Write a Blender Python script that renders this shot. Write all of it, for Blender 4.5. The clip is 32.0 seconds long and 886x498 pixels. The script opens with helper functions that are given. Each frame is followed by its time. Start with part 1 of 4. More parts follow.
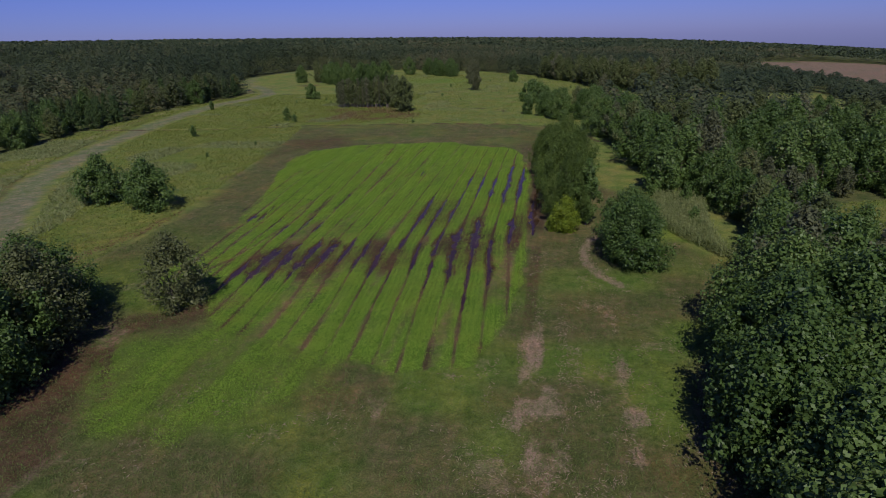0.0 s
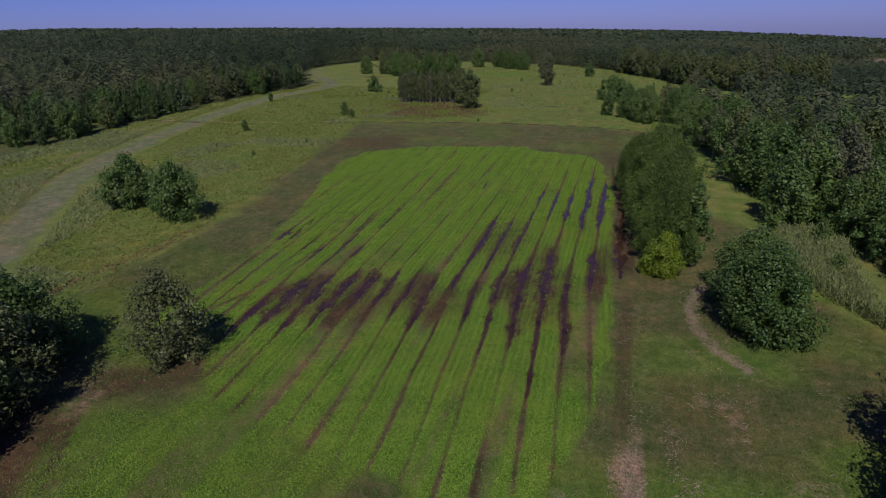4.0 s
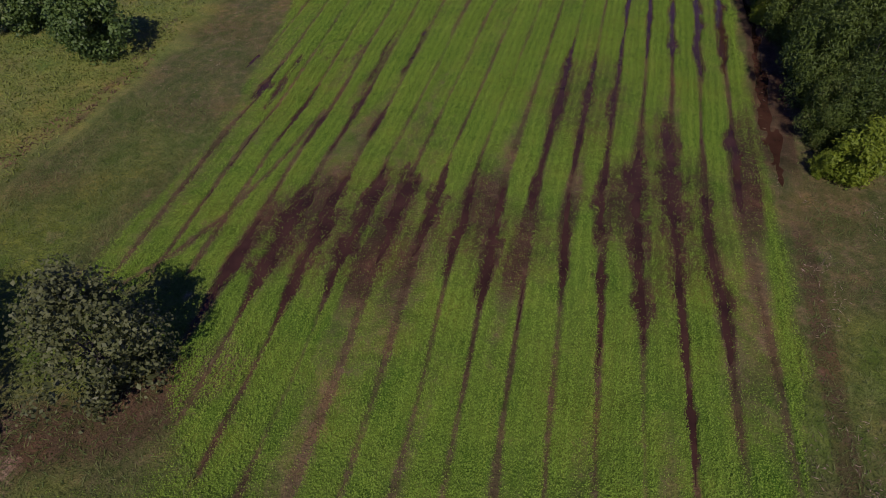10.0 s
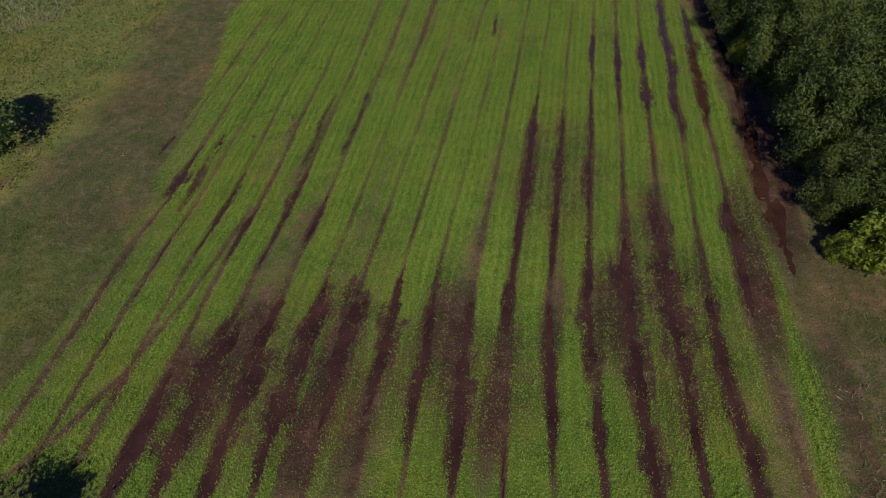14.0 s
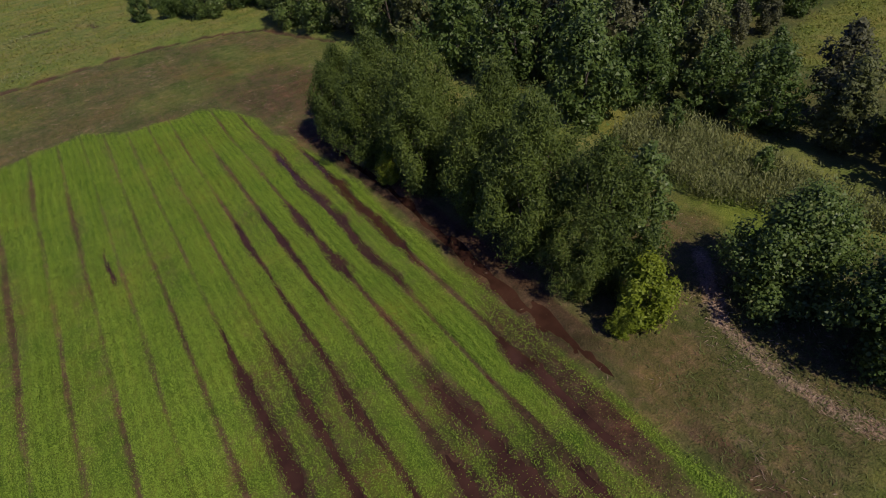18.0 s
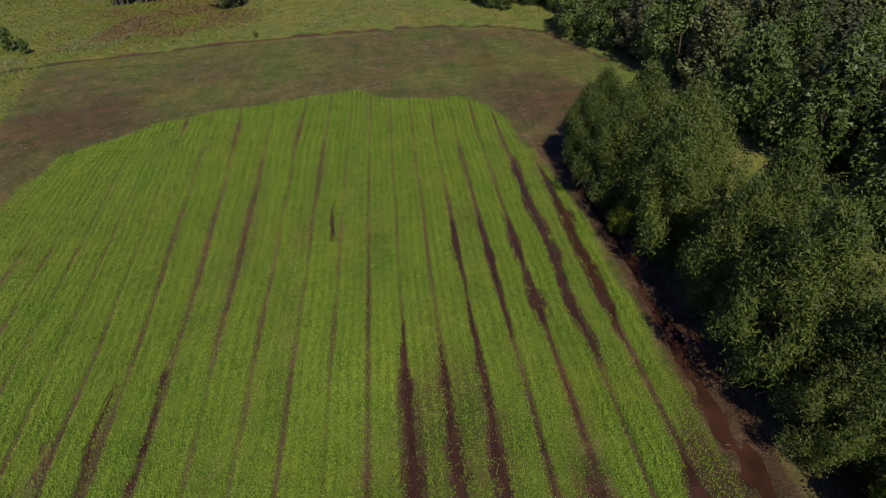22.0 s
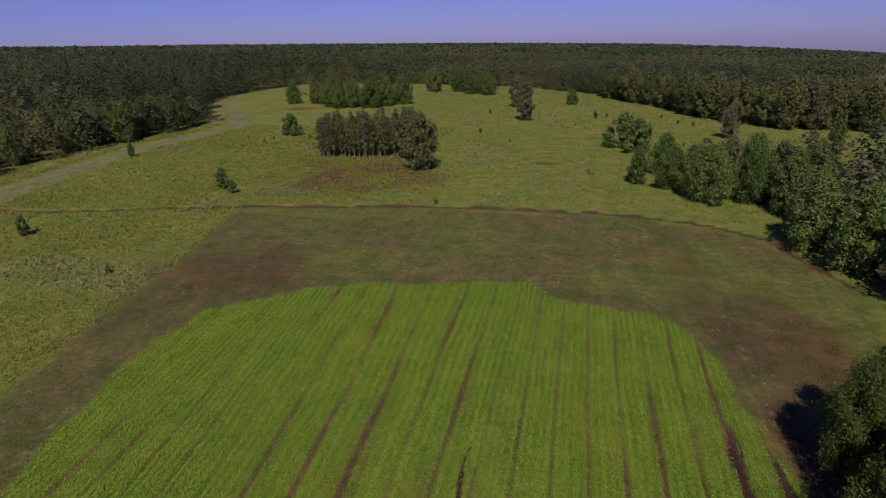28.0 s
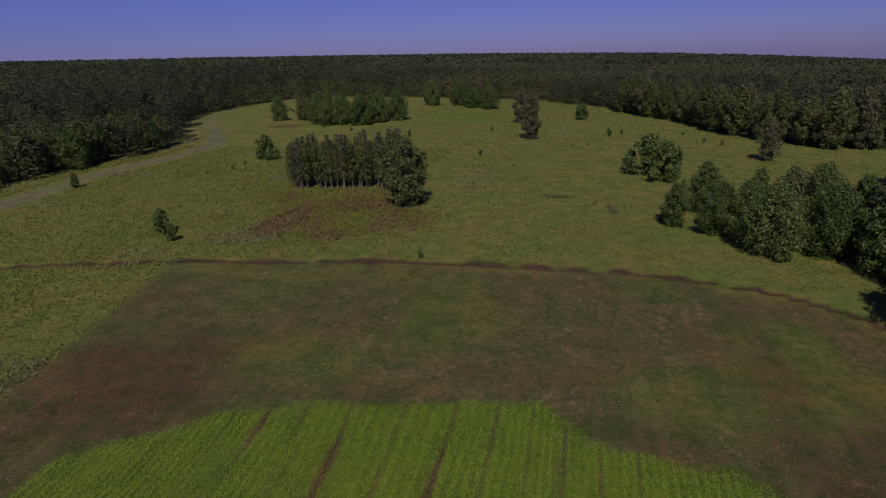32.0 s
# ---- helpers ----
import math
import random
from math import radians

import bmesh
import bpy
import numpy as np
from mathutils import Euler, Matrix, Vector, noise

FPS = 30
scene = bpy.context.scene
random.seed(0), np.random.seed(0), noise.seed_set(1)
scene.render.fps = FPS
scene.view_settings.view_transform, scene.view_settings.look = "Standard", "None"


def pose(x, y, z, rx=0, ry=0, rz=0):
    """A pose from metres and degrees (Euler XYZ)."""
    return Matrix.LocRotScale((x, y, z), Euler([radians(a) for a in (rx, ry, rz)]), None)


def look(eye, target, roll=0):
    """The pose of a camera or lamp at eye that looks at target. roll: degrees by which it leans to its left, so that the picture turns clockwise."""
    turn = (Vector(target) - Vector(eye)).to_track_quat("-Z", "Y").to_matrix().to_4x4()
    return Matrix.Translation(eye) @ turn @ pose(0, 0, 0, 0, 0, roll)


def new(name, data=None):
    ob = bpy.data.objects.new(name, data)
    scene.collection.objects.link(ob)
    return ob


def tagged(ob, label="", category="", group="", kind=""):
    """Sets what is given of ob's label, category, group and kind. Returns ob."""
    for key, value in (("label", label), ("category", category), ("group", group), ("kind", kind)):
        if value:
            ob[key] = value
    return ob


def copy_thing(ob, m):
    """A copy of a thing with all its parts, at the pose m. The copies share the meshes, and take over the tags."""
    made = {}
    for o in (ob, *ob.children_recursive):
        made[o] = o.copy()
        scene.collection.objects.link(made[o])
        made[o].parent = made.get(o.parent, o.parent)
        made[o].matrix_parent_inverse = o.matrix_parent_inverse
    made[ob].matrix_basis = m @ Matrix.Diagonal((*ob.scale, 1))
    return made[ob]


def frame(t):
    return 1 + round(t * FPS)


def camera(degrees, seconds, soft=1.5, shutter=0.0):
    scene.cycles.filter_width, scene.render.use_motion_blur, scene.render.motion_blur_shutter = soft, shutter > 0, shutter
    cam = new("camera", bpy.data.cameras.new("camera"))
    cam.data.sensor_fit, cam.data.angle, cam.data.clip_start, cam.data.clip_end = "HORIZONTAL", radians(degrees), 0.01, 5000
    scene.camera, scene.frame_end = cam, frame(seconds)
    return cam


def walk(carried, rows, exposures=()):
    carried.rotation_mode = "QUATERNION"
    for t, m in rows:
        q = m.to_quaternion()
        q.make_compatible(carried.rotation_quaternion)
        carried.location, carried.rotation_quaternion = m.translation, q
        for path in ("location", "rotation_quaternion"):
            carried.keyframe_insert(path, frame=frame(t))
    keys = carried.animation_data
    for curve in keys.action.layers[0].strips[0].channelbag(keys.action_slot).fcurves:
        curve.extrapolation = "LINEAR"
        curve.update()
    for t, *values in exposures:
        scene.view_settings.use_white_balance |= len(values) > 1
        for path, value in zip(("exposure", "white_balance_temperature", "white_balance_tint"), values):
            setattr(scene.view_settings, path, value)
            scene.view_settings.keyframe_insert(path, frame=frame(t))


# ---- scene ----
cam = camera(76.1, 32.0, 1.0)
PATH = [
    (0, (2.403, -1.64, 23.542), (2.043, 0.181, 22.798), -1.6),
    (0.5, (2.386, 0.36, 23.501), (1.923, 2.158, 22.756), -1.4),
    (1, (2.376, 2.238, 23.456), (1.881, 4.026, 22.709), -1.3),
    (1.5, (2.284, 4.012, 23.395), (1.771, 5.794, 22.645), -1.3),
    (2, (2.155, 5.762, 23.309), (1.628, 7.539, 22.557), -1.4),
    (2.5, (1.984, 7.458, 23.239), (1.443, 9.229, 22.485), -1.4),
    (3, (1.604, 9.02, 23.167), (1.05, 10.786, 22.408), -1.4),
    (3.5, (0.782, 10.303, 23.104), (0.22, 12.064, 22.342), -1.3),
    (5.5, (-5.0, 14.818, 22.972), (-5.564, 16.572, 22.193), -1.2),
    (6, (-6.394, 16.644, 23.005), (-6.952, 18.398, 22.222), -1.2),
    (6.5, (-7.59, 18.946, 23.085), (-8.144, 20.701, 22.301), -1.4),
    (7, (-8.679, 21.622, 23.169), (-9.231, 23.376, 22.383), -1.6),
    (7.5, (-9.724, 24.381, 23.174), (-10.27, 26.139, 22.39), -1.5),
    (8, (-10.659, 26.758, 23.085), (-11.2, 28.523, 22.316), -1.3),
    (8.5, (-11.26, 28.675, 23.127), (-11.777, 30.348, 22.161), -1.5),
    (9, (-11.411, 29.581, 23.202), (-11.857, 30.983, 21.847), -1.7),
    (9.5, (-11.558, 29.954, 23.239), (-11.969, 31.263, 21.783), -1.6),
    (10, (-11.644, 30.016, 23.178), (-12.047, 31.327, 21.722), -1.5),
    (10.5, (-11.669, 30.18, 23.121), (-12.069, 31.492, 21.665), -1.5),
    (11, (-11.726, 30.354, 23.064), (-12.071, 31.683, 21.61), -1.9),
    (11.5, (-11.786, 30.896, 23.023), (-12.092, 32.234, 21.569), -2.5),
    (12, (-11.902, 31.793, 23.004), (-12.202, 33.134, 21.55), -2.6),
    (12.5, (-12.059, 33.215, 23.063), (-12.36, 34.551, 21.605), -2.7),
    (13, (-12.285, 34.907, 23.135), (-12.591, 36.24, 21.675), -2.8),
    (13.5, (-12.676, 36.786, 23.173), (-12.98, 38.116, 21.711), -2.8),
    (14, (-13.046, 38.857, 23.156), (-13.354, 40.206, 21.712), -2.8),
    (14.5, (-13.276, 40.89, 23.066), (-13.622, 42.447, 21.859), -2.5),
    (16.5, (-14.176, 49.127, 23.055), (-14.466, 50.718, 21.878), -2.6),
    (17, (-13.769, 49.633, 22.998), (-13.794, 51.241, 21.809), -4.3),
    (17.5, (-13.25, 49.829, 22.857), (-12.821, 51.351, 21.633), -7.8),
    (18, (-13.019, 50.218, 22.672), (-12.301, 51.594, 21.411), -9.5),
    (18.5, (-13.07, 50.398, 22.636), (-12.262, 51.716, 21.367), -9.5),
    (19, (-13.07, 50.598, 22.627), (-12.21, 51.879, 21.354), -9.5),
    (19.5, (-13.08, 50.801, 22.59), (-12.193, 52.062, 21.315), -9.2),
    (20, (-12.967, 51.134, 22.585), (-12.068, 52.384, 21.309), -9.1),
    (20.5, (-12.803, 51.684, 22.576), (-11.937, 52.965, 21.307), -8.8),
    (21, (-12.658, 52.357, 22.648), (-11.925, 53.736, 21.398), -8.3),
    (21.5, (-12.684, 53.067, 22.768), (-12.251, 54.594, 21.552), -6.4),
    (22, (-12.837, 53.786, 22.829), (-12.736, 55.387, 21.635), -3.6),
    (22.5, (-12.71, 54.56, 22.881), (-12.748, 56.169, 21.694), -3.1),
    (23, (-12.606, 55.154, 22.907), (-12.735, 56.761, 21.724), -2.7),
    (23.5, (-12.563, 55.497, 22.905), (-12.852, 57.087, 21.726), -1.9),
    (24, (-12.5, 55.721, 22.889), (-12.853, 57.297, 21.709), -1.4),
    (24.5, (-12.513, 56.1, 22.857), (-12.878, 57.673, 21.677), -1.6),
    (26.5, (-12.949, 60.223, 22.589), (-13.334, 61.782, 21.397), -1.8),
    (27, (-13.132, 61.793, 22.622), (-13.543, 63.463, 21.6), -1.6),
    (27.5, (-13.346, 63.63, 22.684), (-13.776, 65.392, 21.842), -1.5),
    (28, (-13.561, 65.685, 22.794), (-14.001, 67.496, 22.068), -1.6),
    (28.5, (-13.696, 67.715, 22.761), (-14.153, 69.601, 22.276), -1.6),
    (29, (-13.82, 69.788, 22.679), (-14.277, 71.674, 22.193), -1.7),
    (29.5, (-13.94, 71.94, 22.572), (-14.389, 73.763, 21.883), -1.8),
    (30, (-14.145, 74.103, 22.515), (-14.597, 75.926, 21.826), -1.8),
    (30.5, (-14.426, 76.284, 22.485), (-14.88, 78.105, 21.794), -1.8),
    (31, (-14.809, 78.536, 22.455), (-15.265, 80.357, 21.763), -1.9),
    (31.5, (-15.278, 81.002, 22.435), (-15.734, 82.821, 21.741), -2.0),
    (32, (-15.743, 83.615, 22.387), (-16.2, 85.434, 21.693), -2.1),
]
EXPOSURES = [(0, 0.07, 5880, 9), (7, 0.03, 5850, 12), (9, 0.05, 6150, 21), (14, 0.1, 6100, 20), (17, 0.2, 6600, 16), (18.2, 0.22, 6650, 15), (19.5, 0.36, 6650, 15), (20.8, 0.44, 6650, 14), (22.5, 0.28, 6750, 13), (24.5, 0.1, 7000, 18), (27, 0.26, 6950, 18), (28, 0.20, 6950, 16), (28.5, -0.02, 6500, 15), (29, -0.31, 6500, 18), (30, -0.37, 6500, 19), (32, -0.38, 6500, 22)]
walk(cam, [(t, look(eye, target, roll)) for t, eye, target, roll in PATH], EXPOSURES)

# ---- world, sun, exposure ----
SUN_AZ, SUN_EL = 171.0, 49.0          # degrees: azimuth clockwise from +y, elevation
world = bpy.data.worlds.new("sky")
scene.world = world
world.use_nodes = True
wn, wl = world.node_tree.nodes, world.node_tree.links
sky = wn.new("ShaderNodeTexSky")
sky.sky_type, sky.sun_disc = "NISHITA", False
sky.sun_elevation, sky.sun_rotation = radians(SUN_EL), radians(SUN_AZ)
sky.air_density, sky.dust_density, sky.ozone_density = 1.0, 0.3, 3.0
lift, way = wn.new("ShaderNodeMapping"), wn.new("ShaderNodeTexCoord")
lift.inputs["Location"].default_value = (0, 0, 0.025)
wl.new(way.outputs["Generated"], lift.inputs["Vector"])
wl.new(lift.outputs["Vector"], sky.inputs["Vector"])
tint = wn.new("ShaderNodeMix")
tint.data_type, tint.blend_type = "RGBA", "MULTIPLY"
tint.inputs["Factor"].default_value = 1.0
tint.inputs["B"].default_value = (0.46, 0.48, 1.18, 1)
wl.new(sky.outputs["Color"], tint.inputs["A"])
wl.new(tint.outputs["Result"], wn["Background"].inputs["Color"])
wn["Background"].inputs["Strength"].default_value = 0.062
sun = new("sun", bpy.data.lights.new("sun", "SUN"))
sun.data.energy, sun.data.angle, sun.data.color = 3.5, radians(0.55), (1.0, 0.91, 0.77)
sun.rotation_euler = (radians(90 - SUN_EL), 0, radians(180 - SUN_AZ))

# ---- numbers shared by ground and plants ----
rng = np.random.default_rng(7)


def vnoise(x, y, size, seed=0):
    """Smooth value noise in 0..1 over the plan, with cells of that size."""
    x, y = np.asarray(x, float) / size + 1000, np.asarray(y, float) / size + 1000
    i, j = np.floor(x).astype(np.int64), np.floor(y).astype(np.int64)
    u, v = x - i, y - j
    u, v = u * u * (3 - 2 * u), v * v * (3 - 2 * v)

    def h(a, b):
        n = (a * 374761393 + b * 668265263 + seed * 974634541) & 0xFFFFFFFF
        n = ((n ^ (n >> 13)) * 1274126177) & 0xFFFFFFFF
        return ((n ^ (n >> 16)) & 0xFFFF) / 65535.0
    return (h(i, j) * (1 - u) + h(i + 1, j) * u) * (1 - v) + (h(i, j + 1) * (1 - u) + h(i + 1, j + 1) * u) * v


def inside(x, y, poly):
    """Distance inside a polygon (negative outside)."""
    x, y = np.asarray(x, float), np.asarray(y, float)
    d, odd = np.full(x.shape, 1e9), np.zeros(x.shape, bool)
    for (ax, ay), (bx, by) in zip(poly, poly[1:] + poly[:1]):
        ex, ey = bx - ax, by - ay
        t = np.clip(((x - ax) * ex + (y - ay) * ey) / (ex * ex + ey * ey + 1e-9), 0, 1)
        d = np.minimum(d, np.hypot(x - ax - t * ex, y - ay - t * ey))
        if ey:
            odd ^= ((ay > y) != (by > y)) & (x < (y - ay) / ey * ex + ax)
    return np.where(odd, d, -d)


def along(x, y, line):
    """Distance to a polyline."""
    d = np.full(np.shape(x), 1e9)
    for (ax, ay), (bx, by) in zip(line, line[1:]):
        ex, ey = bx - ax, by - ay
        t = np.clip(((x - ax) * ex + (y - ay) * ey) / (ex * ex + ey * ey), 0, 1)
        d = np.minimum(d, np.hypot(x - ax - t * ex, y - ay - t * ey))
    return d


def step(v, a, b):
    t = np.clip((v - a) / (b - a), 0, 1)
    return t * t * (3 - 2 * t)


FIELD = [(-28, 40), (-30, 45), (-32.5, 45), (-34.5, 42.5), (-36.4, 41.5), (-36.4, 47), (-36.4, 53), (-36.8, 60), (-39.6, 73), (-42.3, 82.4), (-45.4, 93.7), (-45.3, 98.6), (-44.7, 104.4), (-41, 107.1), (-37, 110), (-32.5, 112), (-24.3, 113.6), (-17.6, 114.8), (-14.5, 111.8), (-10.5, 110.6), (-6.7, 110.6), (-4.2, 107.8), (-3.0, 104), (-2.2, 98), (-1.0, 90), (-0.5, 80), (-0.3, 66), (0.1, 55), (0.2, 47), (-0.4, 42), (-1.4, 37), (-3.0, 33), (-8, 31.5), (-18, 34), (-25, 36)]
MOWN = [(-60, 10), (-52, 34), (-46.5, 43), (-46.8, 55), (-46.4, 60), (-47.3, 68), (-49.7, 82), (-52.0, 96), (-53.4, 107), (-57, 126), (-59.4, 133.5), (-48, 135.4), (-38.8, 137.2), (-23.2, 138), (-11.4, 138.1), (-3.6, 136.7), (2.3, 134.8), (7.5, 131.1), (9.6, 124), (11.8, 117.5), (9.5, 108), (8, 96), (9, 84), (14, 77), (15.2, 70), (16.5, 62), (20, 57), (22, 52), (19, 45), (15, 30), (30, -40), (-60, -40)]
LUSH = [(-29.5, 31.5), (-26.5, 34), (-24, 37.5), (-18, 36), (-12, 34), (-12, 31), (-14.5, 27), (-17, 23.5), (-25, 22), (-28, 27)]
ROAD = [(-50, 30), (-64, 51), (-73, 63), (-82, 75), (-89, 90), (-96, 110), (-103, 136), (-107, 158), (-109.5, 178), (-106.5, 195), (-107, 210), (-117, 227), (-138, 252), (-151, 276), (-162, 308), (-158, 326), (-140, 352)]
BARE = [(118, 222), (112, 300), (118, 380), (140, 470), (170, 545), (245, 600), (420, 460), (420, 300), (230, 235)]
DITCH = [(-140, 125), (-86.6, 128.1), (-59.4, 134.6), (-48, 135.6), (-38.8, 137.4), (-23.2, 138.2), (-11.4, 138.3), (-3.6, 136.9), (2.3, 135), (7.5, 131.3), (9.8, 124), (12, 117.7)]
ROW, ROW_X = 2.0, -1.9               # spacing of the seed-drill passes, and the easternmost furrow
# standing water: furrow counted from the east, from y, to y, half width
WET = [(0, 57.5, 68, 0.50), (0, 73, 95, 0.40), (1, 74, 96, 0.45), (1, 47, 60, 0.33), (2, 74.5, 88, 0.42), (2, 54, 66, 0.72), (2, 47.5, 54, 0.42), (2, 42.5, 46.5, 0.28), (3, 52, 62, 0.80), (3, 77, 86, 0.24), (3, 48, 52, 0.36),
       (4, 53, 60, 0.48), (4, 67, 70, 0.34), (4, 70, 78, 0.20), (4, 47, 53, 0.30), (4, 81, 86, 0.24), (5, 66, 74, 0.45), (5, 50, 57, 0.28), (5, 60, 66, 0.24), (6, 55, 60, 0.58), (6, 60, 77, 0.30), (7, 47.5, 56, 0.45), (8, 51, 57, 0.45),
       (8.3, 85.5, 92.5, 0.22), (9, 51, 57.5, 0.48), (10, 50, 57.5, 0.60), (11, 48, 56, 0.62), (12, 48, 56, 0.66), (12, 59, 65, 0.28), (12.1, 66, 76, 0.13), (12, 45.5, 49, 0.55), (13, 46, 52.5, 0.95), (13, 60, 65.5, 0.28), (13.2, 66, 73, 0.22), (14, 44.5, 49, 0.40),
       # last entry: channel water, widened so its dark also stands in for willow shade
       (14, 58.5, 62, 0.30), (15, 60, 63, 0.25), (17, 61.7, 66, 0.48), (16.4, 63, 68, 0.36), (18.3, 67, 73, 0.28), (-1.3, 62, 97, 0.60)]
# wet ground where the crop stands thin: x, y, half width, half length
SOGGY = [(-24, 50.5, 7.5, 7), (-15.5, 53, 7, 6), (-6.6, 57.5, 5.2, 11), (-11.5, 68, 4.5, 9), (-1.0, 64, 1.8, 10)]


FX, FY, FSTEP = -62.0, 14.0, 0.25       # a plan grid of distances from the crop's edge
fgx, fgy = np.meshgrid(np.arange(FX, 16, FSTEP), np.arange(FY, 126, FSTEP))
FIELD_GRID = inside(fgx, fgy, FIELD)


def field_edge(x, y):
    """Distance inside the crop's edge, read off the plan grid."""
    u, v = (np.asarray(x, float) - FX) / FSTEP, (np.asarray(y, float) - FY) / FSTEP
    ok = (u >= 0) & (v >= 0) & (u < FIELD_GRID.shape[1] - 1.01) & (v < FIELD_GRID.shape[0] - 1.01)
    u, v = np.where(ok, u, 0), np.where(ok, v, 0)
    i, j = u.astype(int), v.astype(int)
    a, b = u - i, v - j
    d = (FIELD_GRID[j, i] * (1 - a) + FIELD_GRID[j, i + 1] * a) * (1 - b) + (FIELD_GRID[j + 1, i] * (1 - a) + FIELD_GRID[j + 1, i + 1] * a) * b
    return np.where(ok, d, -15.0)


def row_shift(x, y):
    """How far the drill passes swing from straight."""
    return 0.22 * (vnoise(0 * x, y, 11, 5) - 0.5) + 0.16 * (vnoise(x, y, 6, 6) - 0.5) + 0.075 * np.maximum(0, 58 - y) - 0.10 * np.maximum(0, y - 62) * step(-x, 18, 36)


def furrow(x, y):
    """0..1 nearness to the middle of a drill furrow."""
    q = (x - row_shift(x, y) - ROW_X) / ROW
    k = np.round(q)
    d = np.abs(q - k) * ROW
    strength = np.clip(1.7 * vnoise(k * 7.7, y, 8, 11) - 0.1, 0.6, 1) * step(-x, 44, 38) * (1 - 0.3 * step(y, 84, 98)) * (1 - 0.2 * step(-x, 8, 14) * step(y, 62, 70))
    strength = strength * step(field_edge(x, y), -1.0, 0.5)
    track = np.exp(-(along(x, y, TRACK) / 0.22) ** 2) * 0.9
    track = np.maximum(track, 0.6 * np.exp(-((np.hypot(x + 32.6, y - 70.6) - 1.7) / 0.16) ** 2))
    return np.maximum(track, np.exp(-(d / (0.12 + 0.13 * vnoise(k * 3.3, y, 3, 12))) ** 2) * strength)


def strips(x, y):
    """Broad thin strips of soil beside some furrows."""
    q = (x - row_shift(x, y) - ROW_X) / ROW
    k = np.round(q)
    side = 0.5 * (vnoise(k * 2.9, y, 6, 15) - 0.5)
    return np.exp(-((np.abs(q - k) * ROW - np.abs(side)) / (0.18 + 0.26 * vnoise(k * 4.1, y, 4, 16))) ** 2) * np.clip(2.0 * vnoise(k * 5.7, y, 9, 14) + 0.8 * vnoise(x, y, 1.2, 17) - 1.45, 0, 0.8) * step(field_edge(x, y), -0.5, 2.5) * (1 - 0.75 * step(y, 72, 92))


TRACK = [(-34.6, 42.8), (-32.6, 46.5), (-31.4, 50), (-30.6, 56), (-30.3, 62)]


def soggy(x, y):
    w = np.zeros(np.shape(x))
    for cx, cy, a, b in SOGGY:
        w = np.maximum(w, 1 - np.hypot((x - cx) / a, (y - cy) / b))
    return np.clip(w * 1.8 + 0.7 * (vnoise(x, y * 0.5, 2.2, 7) - 0.5), 0, 1) * (w > -0.2)


def wetness(x, y):
    """Above 0: under water; down to -1 on dry soil."""
    x, y = np.asarray(x, float), np.asarray(y, float)
    out = np.full(x.size, -1.0)
    fx, fy = x.ravel(), y.ravel()
    at = np.nonzero((fx > -42) & (fx < 4) & (fy > 40) & (fy < 104))[0]
    if len(at):
        px, py = fx[at], fy[at]
        ragged = (vnoise(px, py * 0.7, 0.7, 3) - 0.5) * 1.5 + (vnoise(px, py, 0.35, 4) - 0.5) * 1.0
        tip = 2.0 * (vnoise(px * 2, py * 0, 0.8, 13) - 0.5)
        u = px - row_shift(px, py) - ROW_X
        w = out[at]
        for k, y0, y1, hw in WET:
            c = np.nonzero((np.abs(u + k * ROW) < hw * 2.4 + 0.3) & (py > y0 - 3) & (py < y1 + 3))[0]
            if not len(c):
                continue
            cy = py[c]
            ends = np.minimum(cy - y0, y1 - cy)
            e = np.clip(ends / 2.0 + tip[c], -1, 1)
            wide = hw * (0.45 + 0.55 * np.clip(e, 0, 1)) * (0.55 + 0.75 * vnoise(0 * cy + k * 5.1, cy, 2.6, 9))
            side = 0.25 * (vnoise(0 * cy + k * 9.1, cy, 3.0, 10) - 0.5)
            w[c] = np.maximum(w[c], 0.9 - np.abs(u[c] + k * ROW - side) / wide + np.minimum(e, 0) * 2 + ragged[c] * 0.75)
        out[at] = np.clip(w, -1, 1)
    return out.reshape(x.shape)


def height(x, y):
    """Height of the soil."""
    x, y = np.asarray(x, float), np.asarray(y, float)
    f = step(field_edge(x, y), -0.3, 0.8)
    w = wetness(x, y)
    near = step(np.hypot(x + 15, y - 70), 160, 60)
    z = f * (0.10 - 0.10 * furrow(x, y)) - 0.16 * step(w, -0.1, 0.6) * step(field_edge(x, y), -3, -1)
    z = z + near * ((vnoise(x, y, 9, 21) - 0.5) * 0.12 * (1 - 0.8 * f) + (vnoise(x, y, 1.3, 22) - 0.5) * 0.05)
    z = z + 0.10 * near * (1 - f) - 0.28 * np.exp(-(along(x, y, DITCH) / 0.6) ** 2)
    d = np.hypot(x, y - 60)
    right = step(np.arctan2(x, np.maximum(y - 20, 1)), 0.05, 0.7)
    z = z - np.maximum(0, d - 330) * (0.005 + 0.016 * right)
    z = z - np.maximum(0, d - 90) * 0.030 * np.clip((np.arctan2(x + 13, np.maximum(y - 20, 1)) + 0.87) / 1.24, 0, 1.25)
    return z


# ---- materials ----
def material(name):
    m = bpy.data.materials.new(name)
    m.use_nodes = True
    n, l = m.node_tree.nodes, m.node_tree.links
    return m, n, l, n["Principled BSDF"]


def noise_node(n, l, scale, detail=4, rough=0.6, vector=None):
    t = n.new("ShaderNodeTexNoise")
    t.inputs["Scale"].default_value, t.inputs["Detail"].default_value, t.inputs["Roughness"].default_value = scale, detail, rough
    if vector:
        l.new(vector, t.inputs["Vector"])
    return t.outputs["Fac"]


